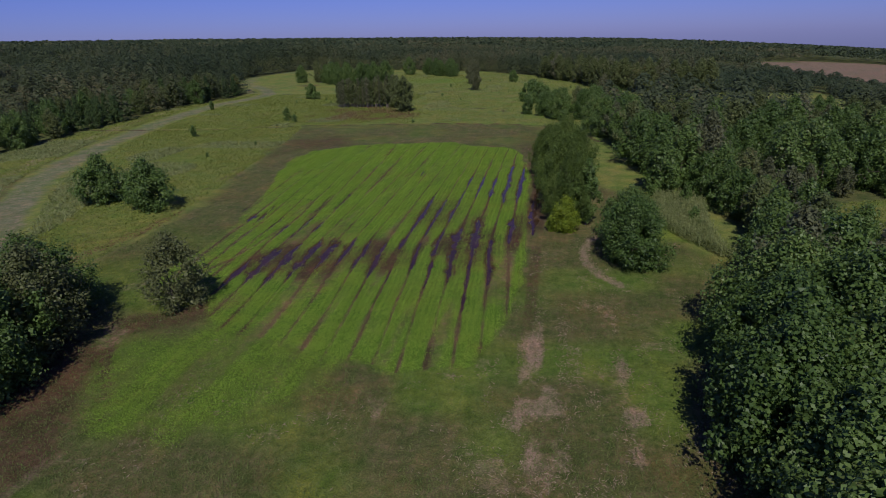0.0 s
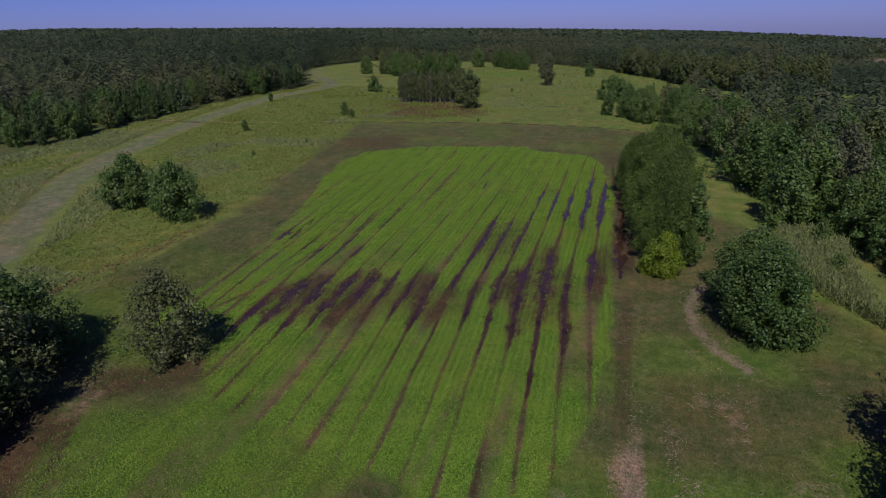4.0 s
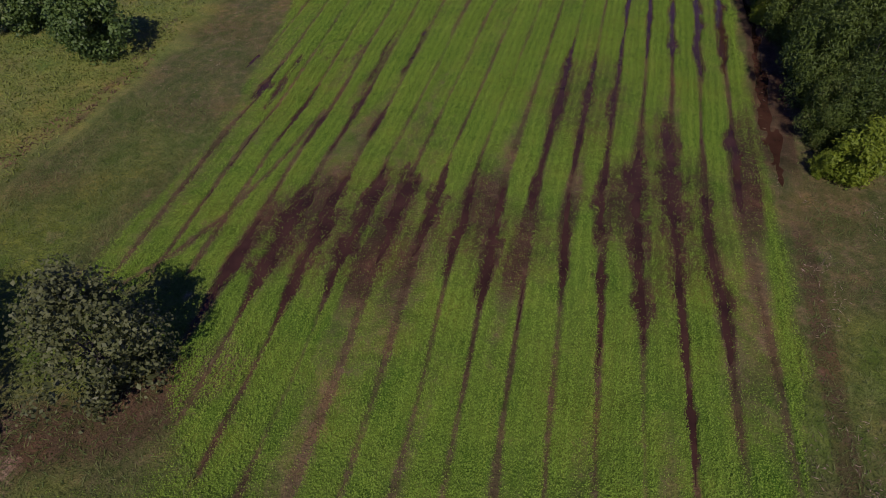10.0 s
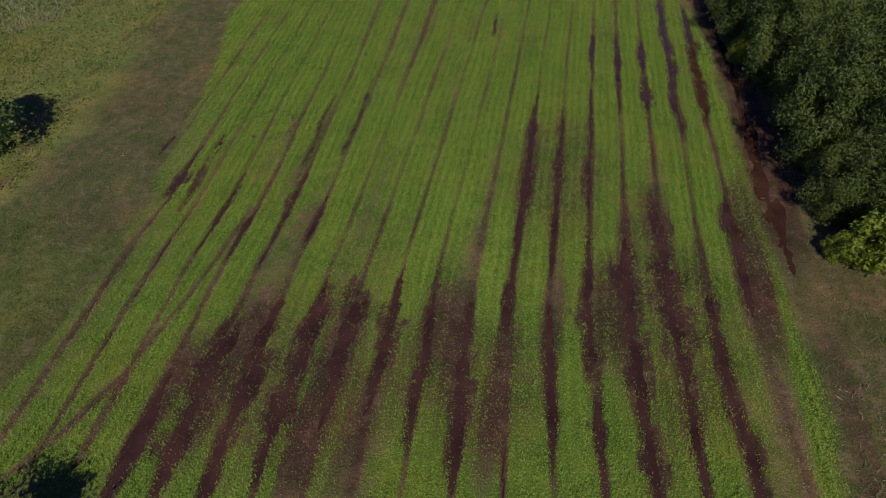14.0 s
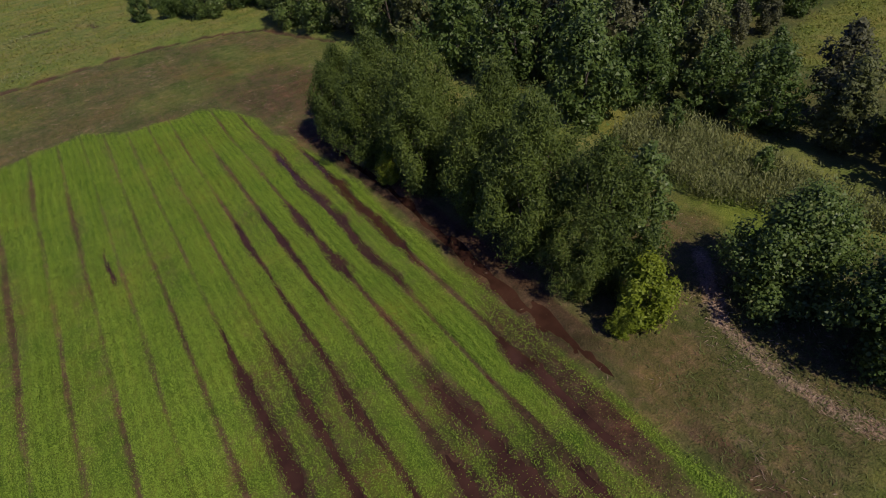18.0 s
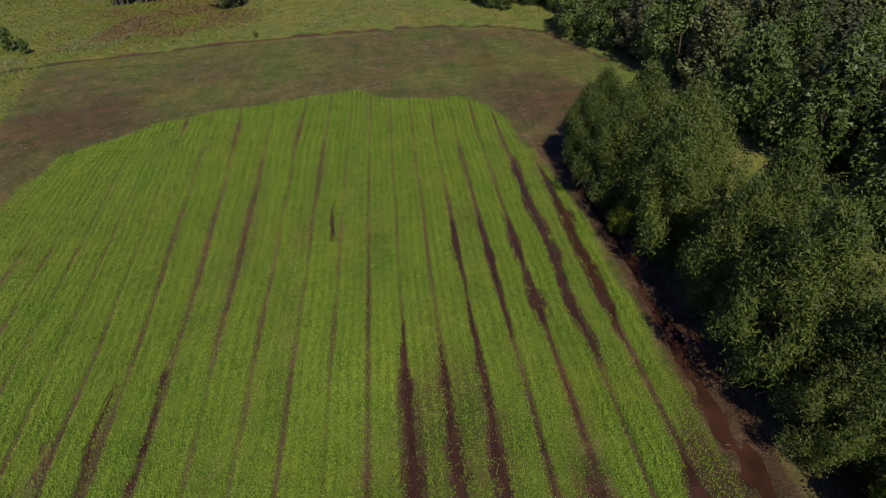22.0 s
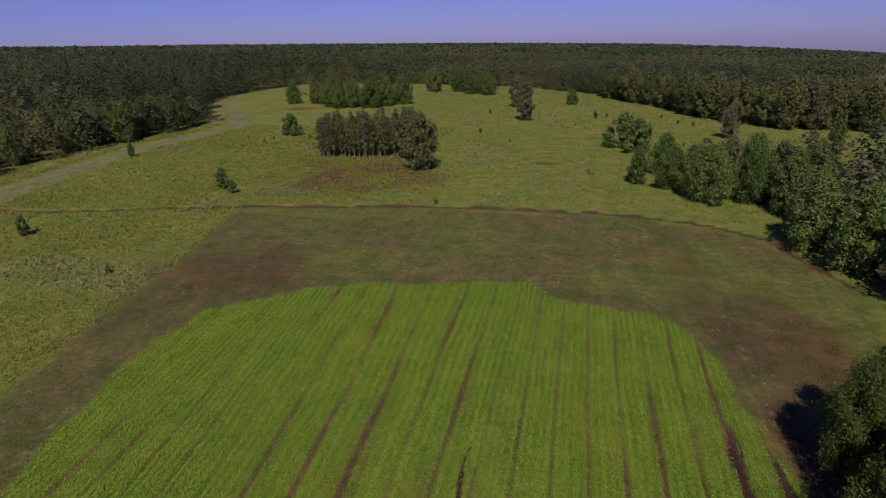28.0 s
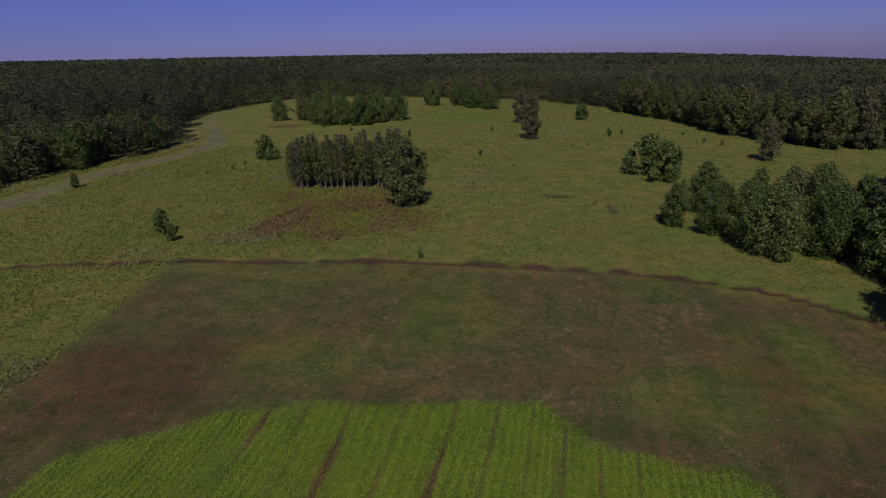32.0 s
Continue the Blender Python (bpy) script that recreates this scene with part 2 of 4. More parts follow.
def ramp(n, l, fac, *stops):
    r = n.new("ShaderNodeValToRGB")
    while len(r.color_ramp.elements) < len(stops):
        r.color_ramp.elements.new(0.5)
    for e, (p, c) in zip(r.color_ramp.elements, stops):
        e.position, e.color = p, (*c, 1)
    l.new(fac, r.inputs["Fac"])
    return r.outputs["Color"]


def blend(n, l, fac, a, b, kind="MIX"):
    x = n.new("ShaderNodeMix")
    x.data_type, x.blend_type = "RGBA", kind
    for socket, v in (("Factor", fac), ("A", a), ("B", b)):
        if isinstance(v, (int, float)):
            x.inputs[socket].default_value = v
        elif isinstance(v, tuple):
            x.inputs[socket].default_value = (*v, 1)
        else:
            l.new(v, x.inputs[socket])
    return x.outputs["Result"]


def maths(n, l, op, a, b=0.0):
    x = n.new("ShaderNodeMath")
    x.operation = op
    for i, v in enumerate((a, b)):
        if isinstance(v, (int, float)):
            x.inputs[i].default_value = v
        else:
            l.new(v, x.inputs[i])
    return x.outputs[0]


def ground_material():
    m, n, l, p = material("ground")
    co = n.new("ShaderNodeTexCoord").outputs["Object"]
    one, two = n.new("ShaderNodeVertexColor"), n.new("ShaderNodeVertexColor")
    one.layer_name, two.layer_name = "cover", "wear"
    a, b = n.new("ShaderNodeSeparateColor"), n.new("ShaderNodeSeparateColor")
    l.new(one.outputs["Color"], a.inputs["Color"])
    l.new(two.outputs["Color"], b.inputs["Color"])
    crop, mown, wood = a.outputs
    mud, straw, road = b.outputs
    damp = two.outputs["Alpha"]
    fine, mid, big, huge = noise_node(n, l, 9, 5, 0.7, co), noise_node(n, l, 1.6, 5, 0.65, co), noise_node(n, l, 0.22, 4, 0.6, co), noise_node(n, l, 0.045, 3, 0.55, co)
    meadow = blend(n, l, huge, ramp(n, l, mid, (0.25, (0.100, 0.122, 0.022)), (0.55, (0.155, 0.178, 0.035)), (0.8, (0.195, 0.190, 0.058))), ramp(n, l, big, (0.3, (0.10, 0.14, 0.03)), (0.7, (0.155, 0.14, 0.06))))
    stretch = n.new("ShaderNodeMapping")
    stretch.inputs["Scale"].default_value = (1.6, 0.16, 1)
    l.new(co, stretch.inputs["Vector"])
    streak = noise_node(n, l, 1.0, 4, 0.7, stretch.outputs["Vector"])
    cut = blend(n, l, big, ramp(n, l, mid, (0.3, (0.052, 0.078, 0.016)), (0.5, (0.100, 0.106, 0.034)), (0.7, (0.200, 0.148, 0.084))), ramp(n, l, streak, (0.25, (0.050, 0.058, 0.017)), (0.52, (0.092, 0.074, 0.033)), (0.80, (0.145, 0.106, 0.058))))
    soil = ramp(n, l, mid, (0.25, (0.034, 0.018, 0.011)), (0.55, (0.068, 0.040, 0.024)), (0.8, (0.112, 0.072, 0.045)))
    dusty = ramp(n, l, mid, (0.25, (0.078, 0.062, 0.026)), (0.55, (0.128, 0.098, 0.046)), (0.8, (0.185, 0.140, 0.078)))
    soil = blend(n, l, damp, dusty, soil)
    under = ramp(n, l, mid, (0.3, (0.078, 0.120, 0.014)), (0.6, (0.122, 0.182, 0.024)), (0.85, (0.16, 0.150, 0.045)))
    dry = ramp(n, l, fine, (0.25, (0.16, 0.105, 0.07)), (0.6, (0.30, 0.215, 0.155)), (0.85, (0.42, 0.32, 0.25)))
    litter = ramp(n, l, mid, (0.3, (0.050, 0.062, 0.018)), (0.7, (0.105, 0.108, 0.040)))
    track = ramp(n, l, mid, (0.25, (0.098, 0.106, 0.050)), (0.55, (0.150, 0.148, 0.082)), (0.85, (0.205, 0.185, 0.118)))

    def worn(w, hard=0.35):
        f = maths(n, l, "ADD", w, maths(n, l, "MULTIPLY", maths(n, l, "SUBTRACT", mid, 0.5), 0.9))
        f = maths(n, l, "DIVIDE", maths(n, l, "SUBTRACT", f, 0.5 - hard / 2), hard)
        x = maths(n, l, "MINIMUM", f, 1.0)
        return maths(n, l, "MAXIMUM", x, 0.0)
    c = blend(n, l, mown, meadow, cut)
    c = blend(n, l, worn(road, 0.6), c, track)
    c = blend(n, l, crop, c, under)
    c = blend(n, l, worn(mud, 0.5), c, soil)
    c = blend(n, l, worn(straw, 0.5), c, dry)
    c = blend(n, l, wood, c, litter)
    tiny = noise_node(n, l, 24, 3, 0.7, co)
    speck = ramp(n, l, maths(n, l, "ADD", maths(n, l, "MULTIPLY", tiny, 0.5), maths(n, l, "MULTIPLY", fine, 0.5)), (0.34, (0.50, 0.52, 0.48)), (0.5, (1, 1, 1)), (0.66, (1.7, 1.65, 1.55)))
    c = blend(n, l, 1.0, c, speck, "MULTIPLY")
    patch = ramp(n, l, noise_node(n, l, 0.42, 5, 0.65, co), (0.34, (0.62, 0.80, 0.55)), (0.5, (1, 1, 1)), (0.66, (1.35, 1.22, 1.15)))
    c = blend(n, l, 0.85, c, patch, "MULTIPLY")
    wide = ramp(n, l, noise_node(n, l, 0.13, 3, 0.6, co), (0.35, (0.72, 0.98, 0.70)), (0.5, (1, 1, 1)), (0.65, (1.28, 1.0, 0.90)))
    c = blend(n, l, 0.5, c, wide, "MULTIPLY")
    l.new(c, p.inputs["Base Color"])
    p.inputs["Roughness"].default_value = 0.95
    p.inputs["Specular IOR Level"].default_value = 0.15
    bump = n.new("ShaderNodeBump")
    bump.inputs["Strength"].default_value, bump.inputs["Distance"].default_value = 0.9, 0.12
    l.new(maths(n, l, "ADD", fine, mid), bump.inputs["Height"])
    l.new(bump.outputs["Normal"], p.inputs["Normal"])
    return m


def leaf_material(name, dark, light, odd=None, gloss=0.6, through_light=0.42, tone="", spread=0.4, streak=False):
    """Leaves: tone by leaf, by clump and by tree, with light coming through."""
    m, n, l, p = material(name)
    geo, info = n.new("ShaderNodeNewGeometry"), n.new("ShaderNodeObjectInfo")
    co = n.new("ShaderNodeTexCoord").outputs["Object"]
    if streak:
        grain = n.new("ShaderNodeMapping")
        grain.inputs["Scale"].default_value = (3.2, 0.16, 1)
        l.new(co, grain.inputs["Vector"])
        co = grain.outputs["Vector"]
    clump = noise_node(n, l, 0.8, 3 if streak else 2, 0.5, co)
    f = maths(n, l, "ADD", maths(n, l, "MULTIPLY", geo.outputs["Random Per Island"], spread), maths(n, l, "MULTIPLY", clump, 1.15 - spread))
    f = maths(n, l, "ADD", f, maths(n, l, "MULTIPLY", maths(n, l, "SUBTRACT", info.outputs["Random"], 0.5), 0.34))
    if tone:
        at = n.new("ShaderNodeAttribute")
        at.attribute_name = tone
        f = maths(n, l, "ADD", maths(n, l, "MULTIPLY", at.outputs["Fac"], 0.7), maths(n, l, "MULTIPLY", geo.outputs["Random Per Island"], 0.32))
    c = ramp(n, l, f, (0.2, dark), (0.85, light), *(((0.97, odd),) if odd else ()))
    l.new(c, p.inputs["Base Color"])
    p.inputs["Roughness"].default_value = gloss
    p.inputs["Specular IOR Level"].default_value = 0.35
    t, mix = n.new("ShaderNodeBsdfTranslucent"), n.new("ShaderNodeMixShader")
    l.new(c, t.inputs["Color"])
    mix.inputs["Fac"].default_value = through_light
    l.new(p.outputs["BSDF"], mix.inputs[1])
    l.new(t.outputs["BSDF"], mix.inputs[2])
    l.new(mix.outputs["Shader"], n["Material Output"].inputs["Surface"])
    return m


def bark_material(name, dark, light):
    m, n, l, p = material(name)
    co = n.new("ShaderNodeTexCoord").outputs["Object"]
    l.new(ramp(n, l, noise_node(n, l, 7, 5, 0.7, co), (0.3, dark), (0.7, light)), p.inputs["Base Color"])
    p.inputs["Roughness"].default_value = 0.9
    bump = n.new("ShaderNodeBump")
    bump.inputs["Strength"].default_value, bump.inputs["Distance"].default_value = 0.6, 0.03
    l.new(noise_node(n, l, 18, 4, 0.7, co), bump.inputs["Height"])
    l.new(bump.outputs["Normal"], p.inputs["Normal"])
    return m


def water_material():
    m, n, l, p = material("muddy_water")
    co = n.new("ShaderNodeTexCoord").outputs["Object"]
    l.new(ramp(n, l, noise_node(n, l, 0.5, 3, 0.6, co), (0.3, (0.026, 0.012, 0.008)), (0.7, (0.062, 0.029, 0.018))), p.inputs["Base Color"])
    p.inputs["Roughness"].default_value = 0.06
    p.inputs["IOR"].default_value = 1.33
    bump = n.new("ShaderNodeBump")
    bump.inputs["Strength"].default_value, bump.inputs["Distance"].default_value = 0.15, 0.02
    l.new(noise_node(n, l, 5, 3, 0.6, co), bump.inputs["Height"])
    l.new(bump.outputs["Normal"], p.inputs["Normal"])
    return m


M_GROUND, M_WATER = ground_material(), water_material()
M_CROP = leaf_material("crop_leaf", (0.116, 0.206, 0.018), (0.250, 0.382, 0.040), (0.29, 0.37, 0.05), 0.8, 0.40, spread=0.25, streak=True)
M_MEADOW = leaf_material("meadow_blade", (0.132, 0.166, 0.024), (0.215, 0.245, 0.046), (0.22, 0.20, 0.07), 0.7, 0.35)
M_MOWN = leaf_material("mown_blade", (0.078, 0.116, 0.020), (0.170, 0.186, 0.055), (0.34, 0.27, 0.17), 0.7, 0.3)
M_WEED = leaf_material("weed_blade", (0.120, 0.150, 0.045), (0.270, 0.290, 0.115), (0.32, 0.24, 0.12), 0.7, 0.3)
M_STRAW = leaf_material("straw", (0.20, 0.14, 0.09), (0.42, 0.32, 0.23), None, 0.8, 0.2)
M_RUST = leaf_material("rust_grass", (0.125, 0.078, 0.034), (0.205, 0.132, 0.060), None, 0.8, 0.25)
M_BROAD = leaf_material("broad_leaf", (0.054, 0.100, 0.021), (0.150, 0.222, 0.054), (0.20, 0.23, 0.07), 0.48)
M_OLIVE = leaf_material("olive_leaf", (0.076, 0.102, 0.028), (0.170, 0.195, 0.068), (0.24, 0.21, 0.09))
M_WILLOW = leaf_material("willow_leaf", (0.052, 0.088, 0.015), (0.142, 0.196, 0.034), (0.22, 0.23, 0.07))
M_YELLOW = leaf_material("yellow_leaf", (0.120, 0.180, 0.012), (0.270, 0.330, 0.026), (0.40, 0.38, 0.05))
M_SILVER = leaf_material("silver_leaf", (0.060, 0.078, 0.020), (0.190, 0.200, 0.080), (0.46, 0.44, 0.30))
M_RED = leaf_material("russet_leaf", (0.088, 0.102, 0.044), (0.180, 0.185, 0.092), (0.22, 0.20, 0.12))
M_PINE = leaf_material("pine_needle", (0.034, 0.066, 0.020), (0.095, 0.145, 0.042), (0.11, 0.15, 0.05))
# far woods only: distance haze put into the colour, darks lifted and greyed
M_WOODS = leaf_material("woods_leaf", (0.050, 0.074, 0.036), (0.104, 0.124, 0.056), (0.15, 0.140, 0.068), tone="tone", through_light=0.5)
M_BARK, M_PALE = bark_material("bark", (0.035, 0.026, 0.020), (0.10, 0.08, 0.065)), bark_material("pale_bark", (0.13, 0.10, 0.085), (0.30, 0.25, 0.21))


# ---- mesh helpers ----
def mesh_of(name, verts, faces, mat, smooth=False):
    """A mesh from numpy arrays; faces are all of one size."""
    me = bpy.data.meshes.new(name)
    verts, faces = np.asarray(verts, np.float32), np.asarray(faces, np.int32)
    k = faces.shape[1]
    me.vertices.add(len(verts))
    me.vertices.foreach_set("co", verts.ravel())
    me.loops.add(faces.size)
    me.loops.foreach_set("vertex_index", faces.ravel())
    me.polygons.add(len(faces))
    me.polygons.foreach_set("loop_start", np.arange(0, faces.size, k, dtype=np.int32))
    if smooth:
        me.polygons.foreach_set("use_smooth", np.ones(len(faces), bool))
    me.update(calc_edges=True)
    me.materials.append(mat)
    return me


def unit(v):
    return v / np.maximum(np.linalg.norm(v, axis=-1, keepdims=True), 1e-9)


def leaf_arrays(p, d, length, width, r, face=None):
    """Folded leaves (two triangles' worth each): places p, tip ways d, faces turned towards face."""
    n = len(p)
    face = r.normal(size=(n, 3)) if face is None else face
    side = unit(np.cross(d, face))
    up = np.cross(side, d)
    length, width = np.broadcast_to(length, n)[:, None], np.broadcast_to(width, n)[:, None]
    v = np.stack([p - d * length / 2, p + side * width / 2 + up * width * 0.18, p + d * length / 2, p - side * width / 2 + up * width * 0.18], 1)
    return v.reshape(-1, 3), np.arange(4 * n).reshape(-1, 4)


def flake_arrays(p, d, length, width, r, face):
    """Leaves of one triangle each, for trees that stand far off."""
    n = len(p)
    side = unit(np.cross(d, face)) * (np.broadcast_to(width, n) * 0.62)[:, None]
    half = d * (np.broadcast_to(length, n) * 0.62)[:, None]
    v = np.stack([p - half * 0.8 - side * r.uniform(0.3, 1, n)[:, None], p - half * 0.4 + side, p + half], 1)
    return v.reshape(-1, 3), np.arange(3 * n).reshape(-1, 3)


def blade_arrays(p, h, w, lean, r):
    """Upright blades of one triangle each."""
    n = len(p)
    a = r.uniform(0, 2 * math.pi, n)
    s = np.stack([np.cos(a), np.sin(a), np.zeros(n)], 1) * (np.broadcast_to(w, n) / 2)[:, None]
    t = np.stack([r.normal(size=n) * lean, r.normal(size=n) * lean, np.ones(n)], 1) * np.broadcast_to(h, n)[:, None]
    v = np.stack([p - s, p + s, p + t], 1)
    return v.reshape(-1, 3), np.arange(3 * n).reshape(-1, 3)


def blade_leaves(p, ln, r):
    """Broad leaves of one triangle each, lying half flat."""
    n = len(p)
    a = r.uniform(0, 2 * math.pi, n)
    way = np.stack([np.cos(a), np.sin(a), r.uniform(0.1, 0.9, n)], 1)
    s = np.stack([-np.sin(a), np.cos(a), r.normal(size=n) * 0.3], 1) * (ln * 0.33)[:, None]
    v = np.stack([p - s, p + s, p + way * ln[:, None]], 1)
    return v.reshape(-1, 3), np.arange(3 * n).reshape(-1, 3)


def tube(points, radii, sides=6):
    points = np.asarray(points, float)
    t = unit(np.gradient(points, axis=0))
    u = unit(np.cross(t, np.array([0.31, 0.95, 0.05])))
    w = np.cross(t, u)
    a = np.arange(sides) * 2 * math.pi / sides
    v = points[:, None] + (u[:, None] * np.cos(a)[None, :, None] + w[:, None] * np.sin(a)[None, :, None]) * np.asarray(radii)[:, None, None]
    f = [(i * sides + j, i * sides + (j + 1) % sides, (i + 1) * sides + (j + 1) % sides, (i + 1) * sides + j) for i in range(len(points) - 1) for j in range(sides)]
    return v.reshape(-1, 3), np.array(f)


def merged(chunks):
    vs, fs, k = [], [], 0
    for v, f in chunks:
        vs.append(v), fs.append(f + k)
        k += len(v)
    return np.concatenate(vs), np.concatenate(fs)


def part(name, me, parent, label=""):
    ob = new(name, me)
    ob.parent = parent
    return tagged(ob, label)


# ---- trees ----
def profile(kind, h):
    """Crown's half width at height h in 0..1."""
    if kind == "cone":
        return (1 - h) ** 0.8 * (0.25 + 0.75 * np.minimum(1, h * 9))
    if kind == "plume":
        return np.sin(math.pi * np.clip(h * 0.92 + 0.06, 0, 1)) ** 0.75
    return np.clip(np.sin(math.pi * np.clip(h ** 0.85 * 0.88 + 0.12, 0, 1)), 0, 1) ** 0.6


def tree(name, label, category, tall, wide, leaf, bark, seed, lobes=60, per=150, size=0.25, kind="round", low=0.08, stems=1, lobe=0.12, slim=0.68, droop=0.0, group="", near=False, long=1.15):
    """A tree as an empty with trunk, limbs and a crown of leafy lobes, at the origin."""
    r = np.random.default_rng(seed)
    root = new(name)
    tagged(root, label, category, group)
    swell = 1 + 0.2 * np.sin(np.arange(0, 6.4, 0.1) * r.integers(2, 4) + r.uniform(0, 6))
    h = (np.arange(lobes) + r.uniform(0, 1, lobes)) / lobes
    ang = np.arange(lobes) * 2.4 + r.uniform(-0.5, 0.5, lobes)
    big = wide * lobe * r.uniform(0.65, 1.3, lobes)
    reach = profile(kind, h) * wide / 2 * np.interp(ang % 6.283, np.arange(0, 6.4, 0.1), swell) * r.uniform(0.68, 1.18, lobes)
    rad = np.maximum(reach - 0.75 * big, 0) * np.where(r.uniform(size=lobes) < 0.8, 1, r.uniform(0.3, 0.9, lobes))
    c = np.stack([np.cos(ang) * rad, np.sin(ang) * rad, np.maximum(low * tall + (1 - low) * tall * h - 0.6 * big * h, 0.5 * big)], 1)
    trunks, limbs = [], []
    for s in range(stems):
        a = r.uniform(0, 6.28)
        spread = 0 if stems == 1 else wide * 0.2
        z = np.linspace(0, 0.86 * tall, 7)
        x = np.cos(a) * spread * (0.3 + z / tall) + np.cumsum(r.normal(size=7)) * tall * 0.010
        y = np.sin(a) * spread * (0.3 + z / tall) + np.cumsum(r.normal(size=7)) * tall * 0.010
        thick = (0.016 if stems == 1 else 0.009) * tall * (0.5 if wide < 3.2 else 1)
        pts = np.stack([x, y, z - 0.05], 1)
        trunks.append(tube(pts, thick * np.linspace(1.15, 0.15, 7), 7))
        for i in r.choice(lobes, min(lobes, (16 // stems + 5) if near else 8), replace=False):
            tip = c[i]
            k = np.clip(tip[2] * 0.62 / (0.86 * tall), 0.08, 0.95) * 6
            j = int(k)
            base = pts[j] + (pts[min(j + 1, 6)] - pts[j]) * (k - j)
            mid = (base + tip) / 2 + np.array([0, 0, -0.06 * tall * (1 if droop <= 0 else -1)])
            limbs.append(tube([base, mid, tip], [thick * 0.38, thick * 0.24, thick * 0.06], 5))
    if near:
        for t in trunks:
            part("trunk", mesh_of("trunk", *t, bark, True), root)
        for t in limbs:
            part("limb", mesh_of("limb", *t, bark, True), root)
    else:
        part("trunk", mesh_of("trunk", *merged(trunks + limbs), bark, True), root)
    # leaves over the lobes, turned outwards, and large ones within
    count = np.maximum((per * (big / big.mean()) ** 2).astype(int), 8)
    own = np.repeat(np.arange(lobes), count)
    out = unit(c - np.array([0, 0, 0.42 * tall]))[own]
    v = unit(r.normal(size=(len(own), 3)) + 0.75 * out + np.array([0, 0, 0.3]))
    tuft = 1 + 0.22 * np.sin(v @ np.array([5.0, 3.1, 4.3]) + own) * np.cos(v @ np.array([-3.7, 5.3, 2.9]) + 2.1 * own)
    p = c[own] + v * (big[own] * tuft * np.where(r.uniform(size=len(own)) < 0.72, r.uniform(0.65, 1.05, len(own)), r.uniform(1.0, 1.55, len(own))))[:, None] * np.array([1, 1, long])
    face = unit(v + r.normal(size=p.shape) * 0.6 + np.array([0, 0, 0.25]))
    ln = size * r.uniform(0.65, 1.35, len(p))
    inner = r.choice(len(p), len(p) // 7, replace=False)
    p = np.concatenate([p, c[own[inner]] * np.array([0.8, 0.8, 0.93]) + (p[inner] - c[own[inner]]) * 0.55])
    face = np.concatenate([face, unit(face[inner] + r.normal(size=(len(inner), 3)) * 0.5)])
    ln = np.concatenate([ln, ln[inner] * 2.1])
    d = unit(np.cross(face, r.normal(size=p.shape)) + np.array([0, 0, -0.1 - droop]))
    p[:, 2] = np.maximum(p[:, 2], 0.12)
    part("crown", mesh_of("crown", *(leaf_arrays if near and size > 0.2 else flake_arrays)(p, d, ln, ln * slim, r, face), leaf), root)
    return root


def place(root, x, y, turn=0.0, s=1.0, sz=None):
    m = pose(x, y, float(height(x, y)) - 0.03, 0, 0, turn) @ Matrix.Diagonal((s, s, sz or s, 1))
    root.matrix_basis = m
    return root


def again(root, x, y, turn=0.0, s=1.0, sz=None):
    ob = copy_thing(root, Matrix.Identity(4))
    return place(ob, x, y, turn, s, sz)


# ---- ground ----
def lines(*runs):
    out = [np.arange(a, b, s) for a, b, s in runs]
    return np.unique(np.round(np.concatenate(out), 3))


far = np.geomspace(300, 4600, 30)
gx = np.concatenate([-far[::-1], lines((-290, -130, 5), (-130, -46, 0.9), (-46, 2.2, 0.135), (2.2, 26, 0.6), (26, 120, 3), (120, 290, 6)), far])
gy = np.concatenate([-far[::-1], lines((-290, 8, 6), (8, 28, 1), (28, 42, 0.8), (42.1, 68, 0.5), (68.2, 118, 0.9), (118, 150, 0.9), (150, 340, 2.5)), far + 45])
GX, GY = np.meshgrid(gx, gy)
X, Y = GX.ravel(), GY.ravel()
Z = height(X, Y)
nx, ny = len(gx), len(gy)
idx = np.arange(nx * ny).reshape(ny, nx)
quads = np.stack([idx[:-1, :-1], idx[:-1, 1:], idx[1:, 1:], idx[1:, :-1]], -1).reshape(-1, 4)
ground_mesh = mesh_of("ground", np.stack([X, Y, Z], 1), quads, M_GROUND, True)


EDGE_Y = [-10, 24, 31, 45, 51, 62, 78, 90, 119, 131, 146, 156, 162, 208, 214]
EDGE_X = [16, 14, 15, 20, 23.5, 24.5, 22, 18, 13, 12, 10, 22, 93, 93, 93]
BACK_X = [-160, -100, -84, -40, -8, 1, 14, 19, 30, 48, 150]
BACK_Y = [345, 350, 345, 335, 300, 281, 253, 237, 216, 214, 226]


def farmland(x, y):
    return np.maximum(step(1 - np.hypot((x - 610) / 120, (y - 1290) / 230), 0, 0.05), step(1 - np.hypot((x - 640) / 150, (y - 1750) / 180), 0, 0.05))


def forest_cover(x, y):
    """0..1: where the woods' floor lies."""
    left = step(-x - np.interp(y, [40, 96, 134, 170, 206, 257, 282, 350], [100, 109, 114, 118, 112, 147, 158, 152]), 0, 4)
    back = step(y - np.interp(x, BACK_X, BACK_Y) - 3, 0, 6)
    right = step(x - np.interp(y, EDGE_Y, EDGE_X), 0, 3)
    both = np.maximum(np.maximum(left, back), right) * step((x - 50) ** 2 / 2.2 + (y - 70.5) ** 2, 75, 100)
    farms = 1 - farmland(x, y)
    return both * (inside(x, y, BARE) < 0) * farms


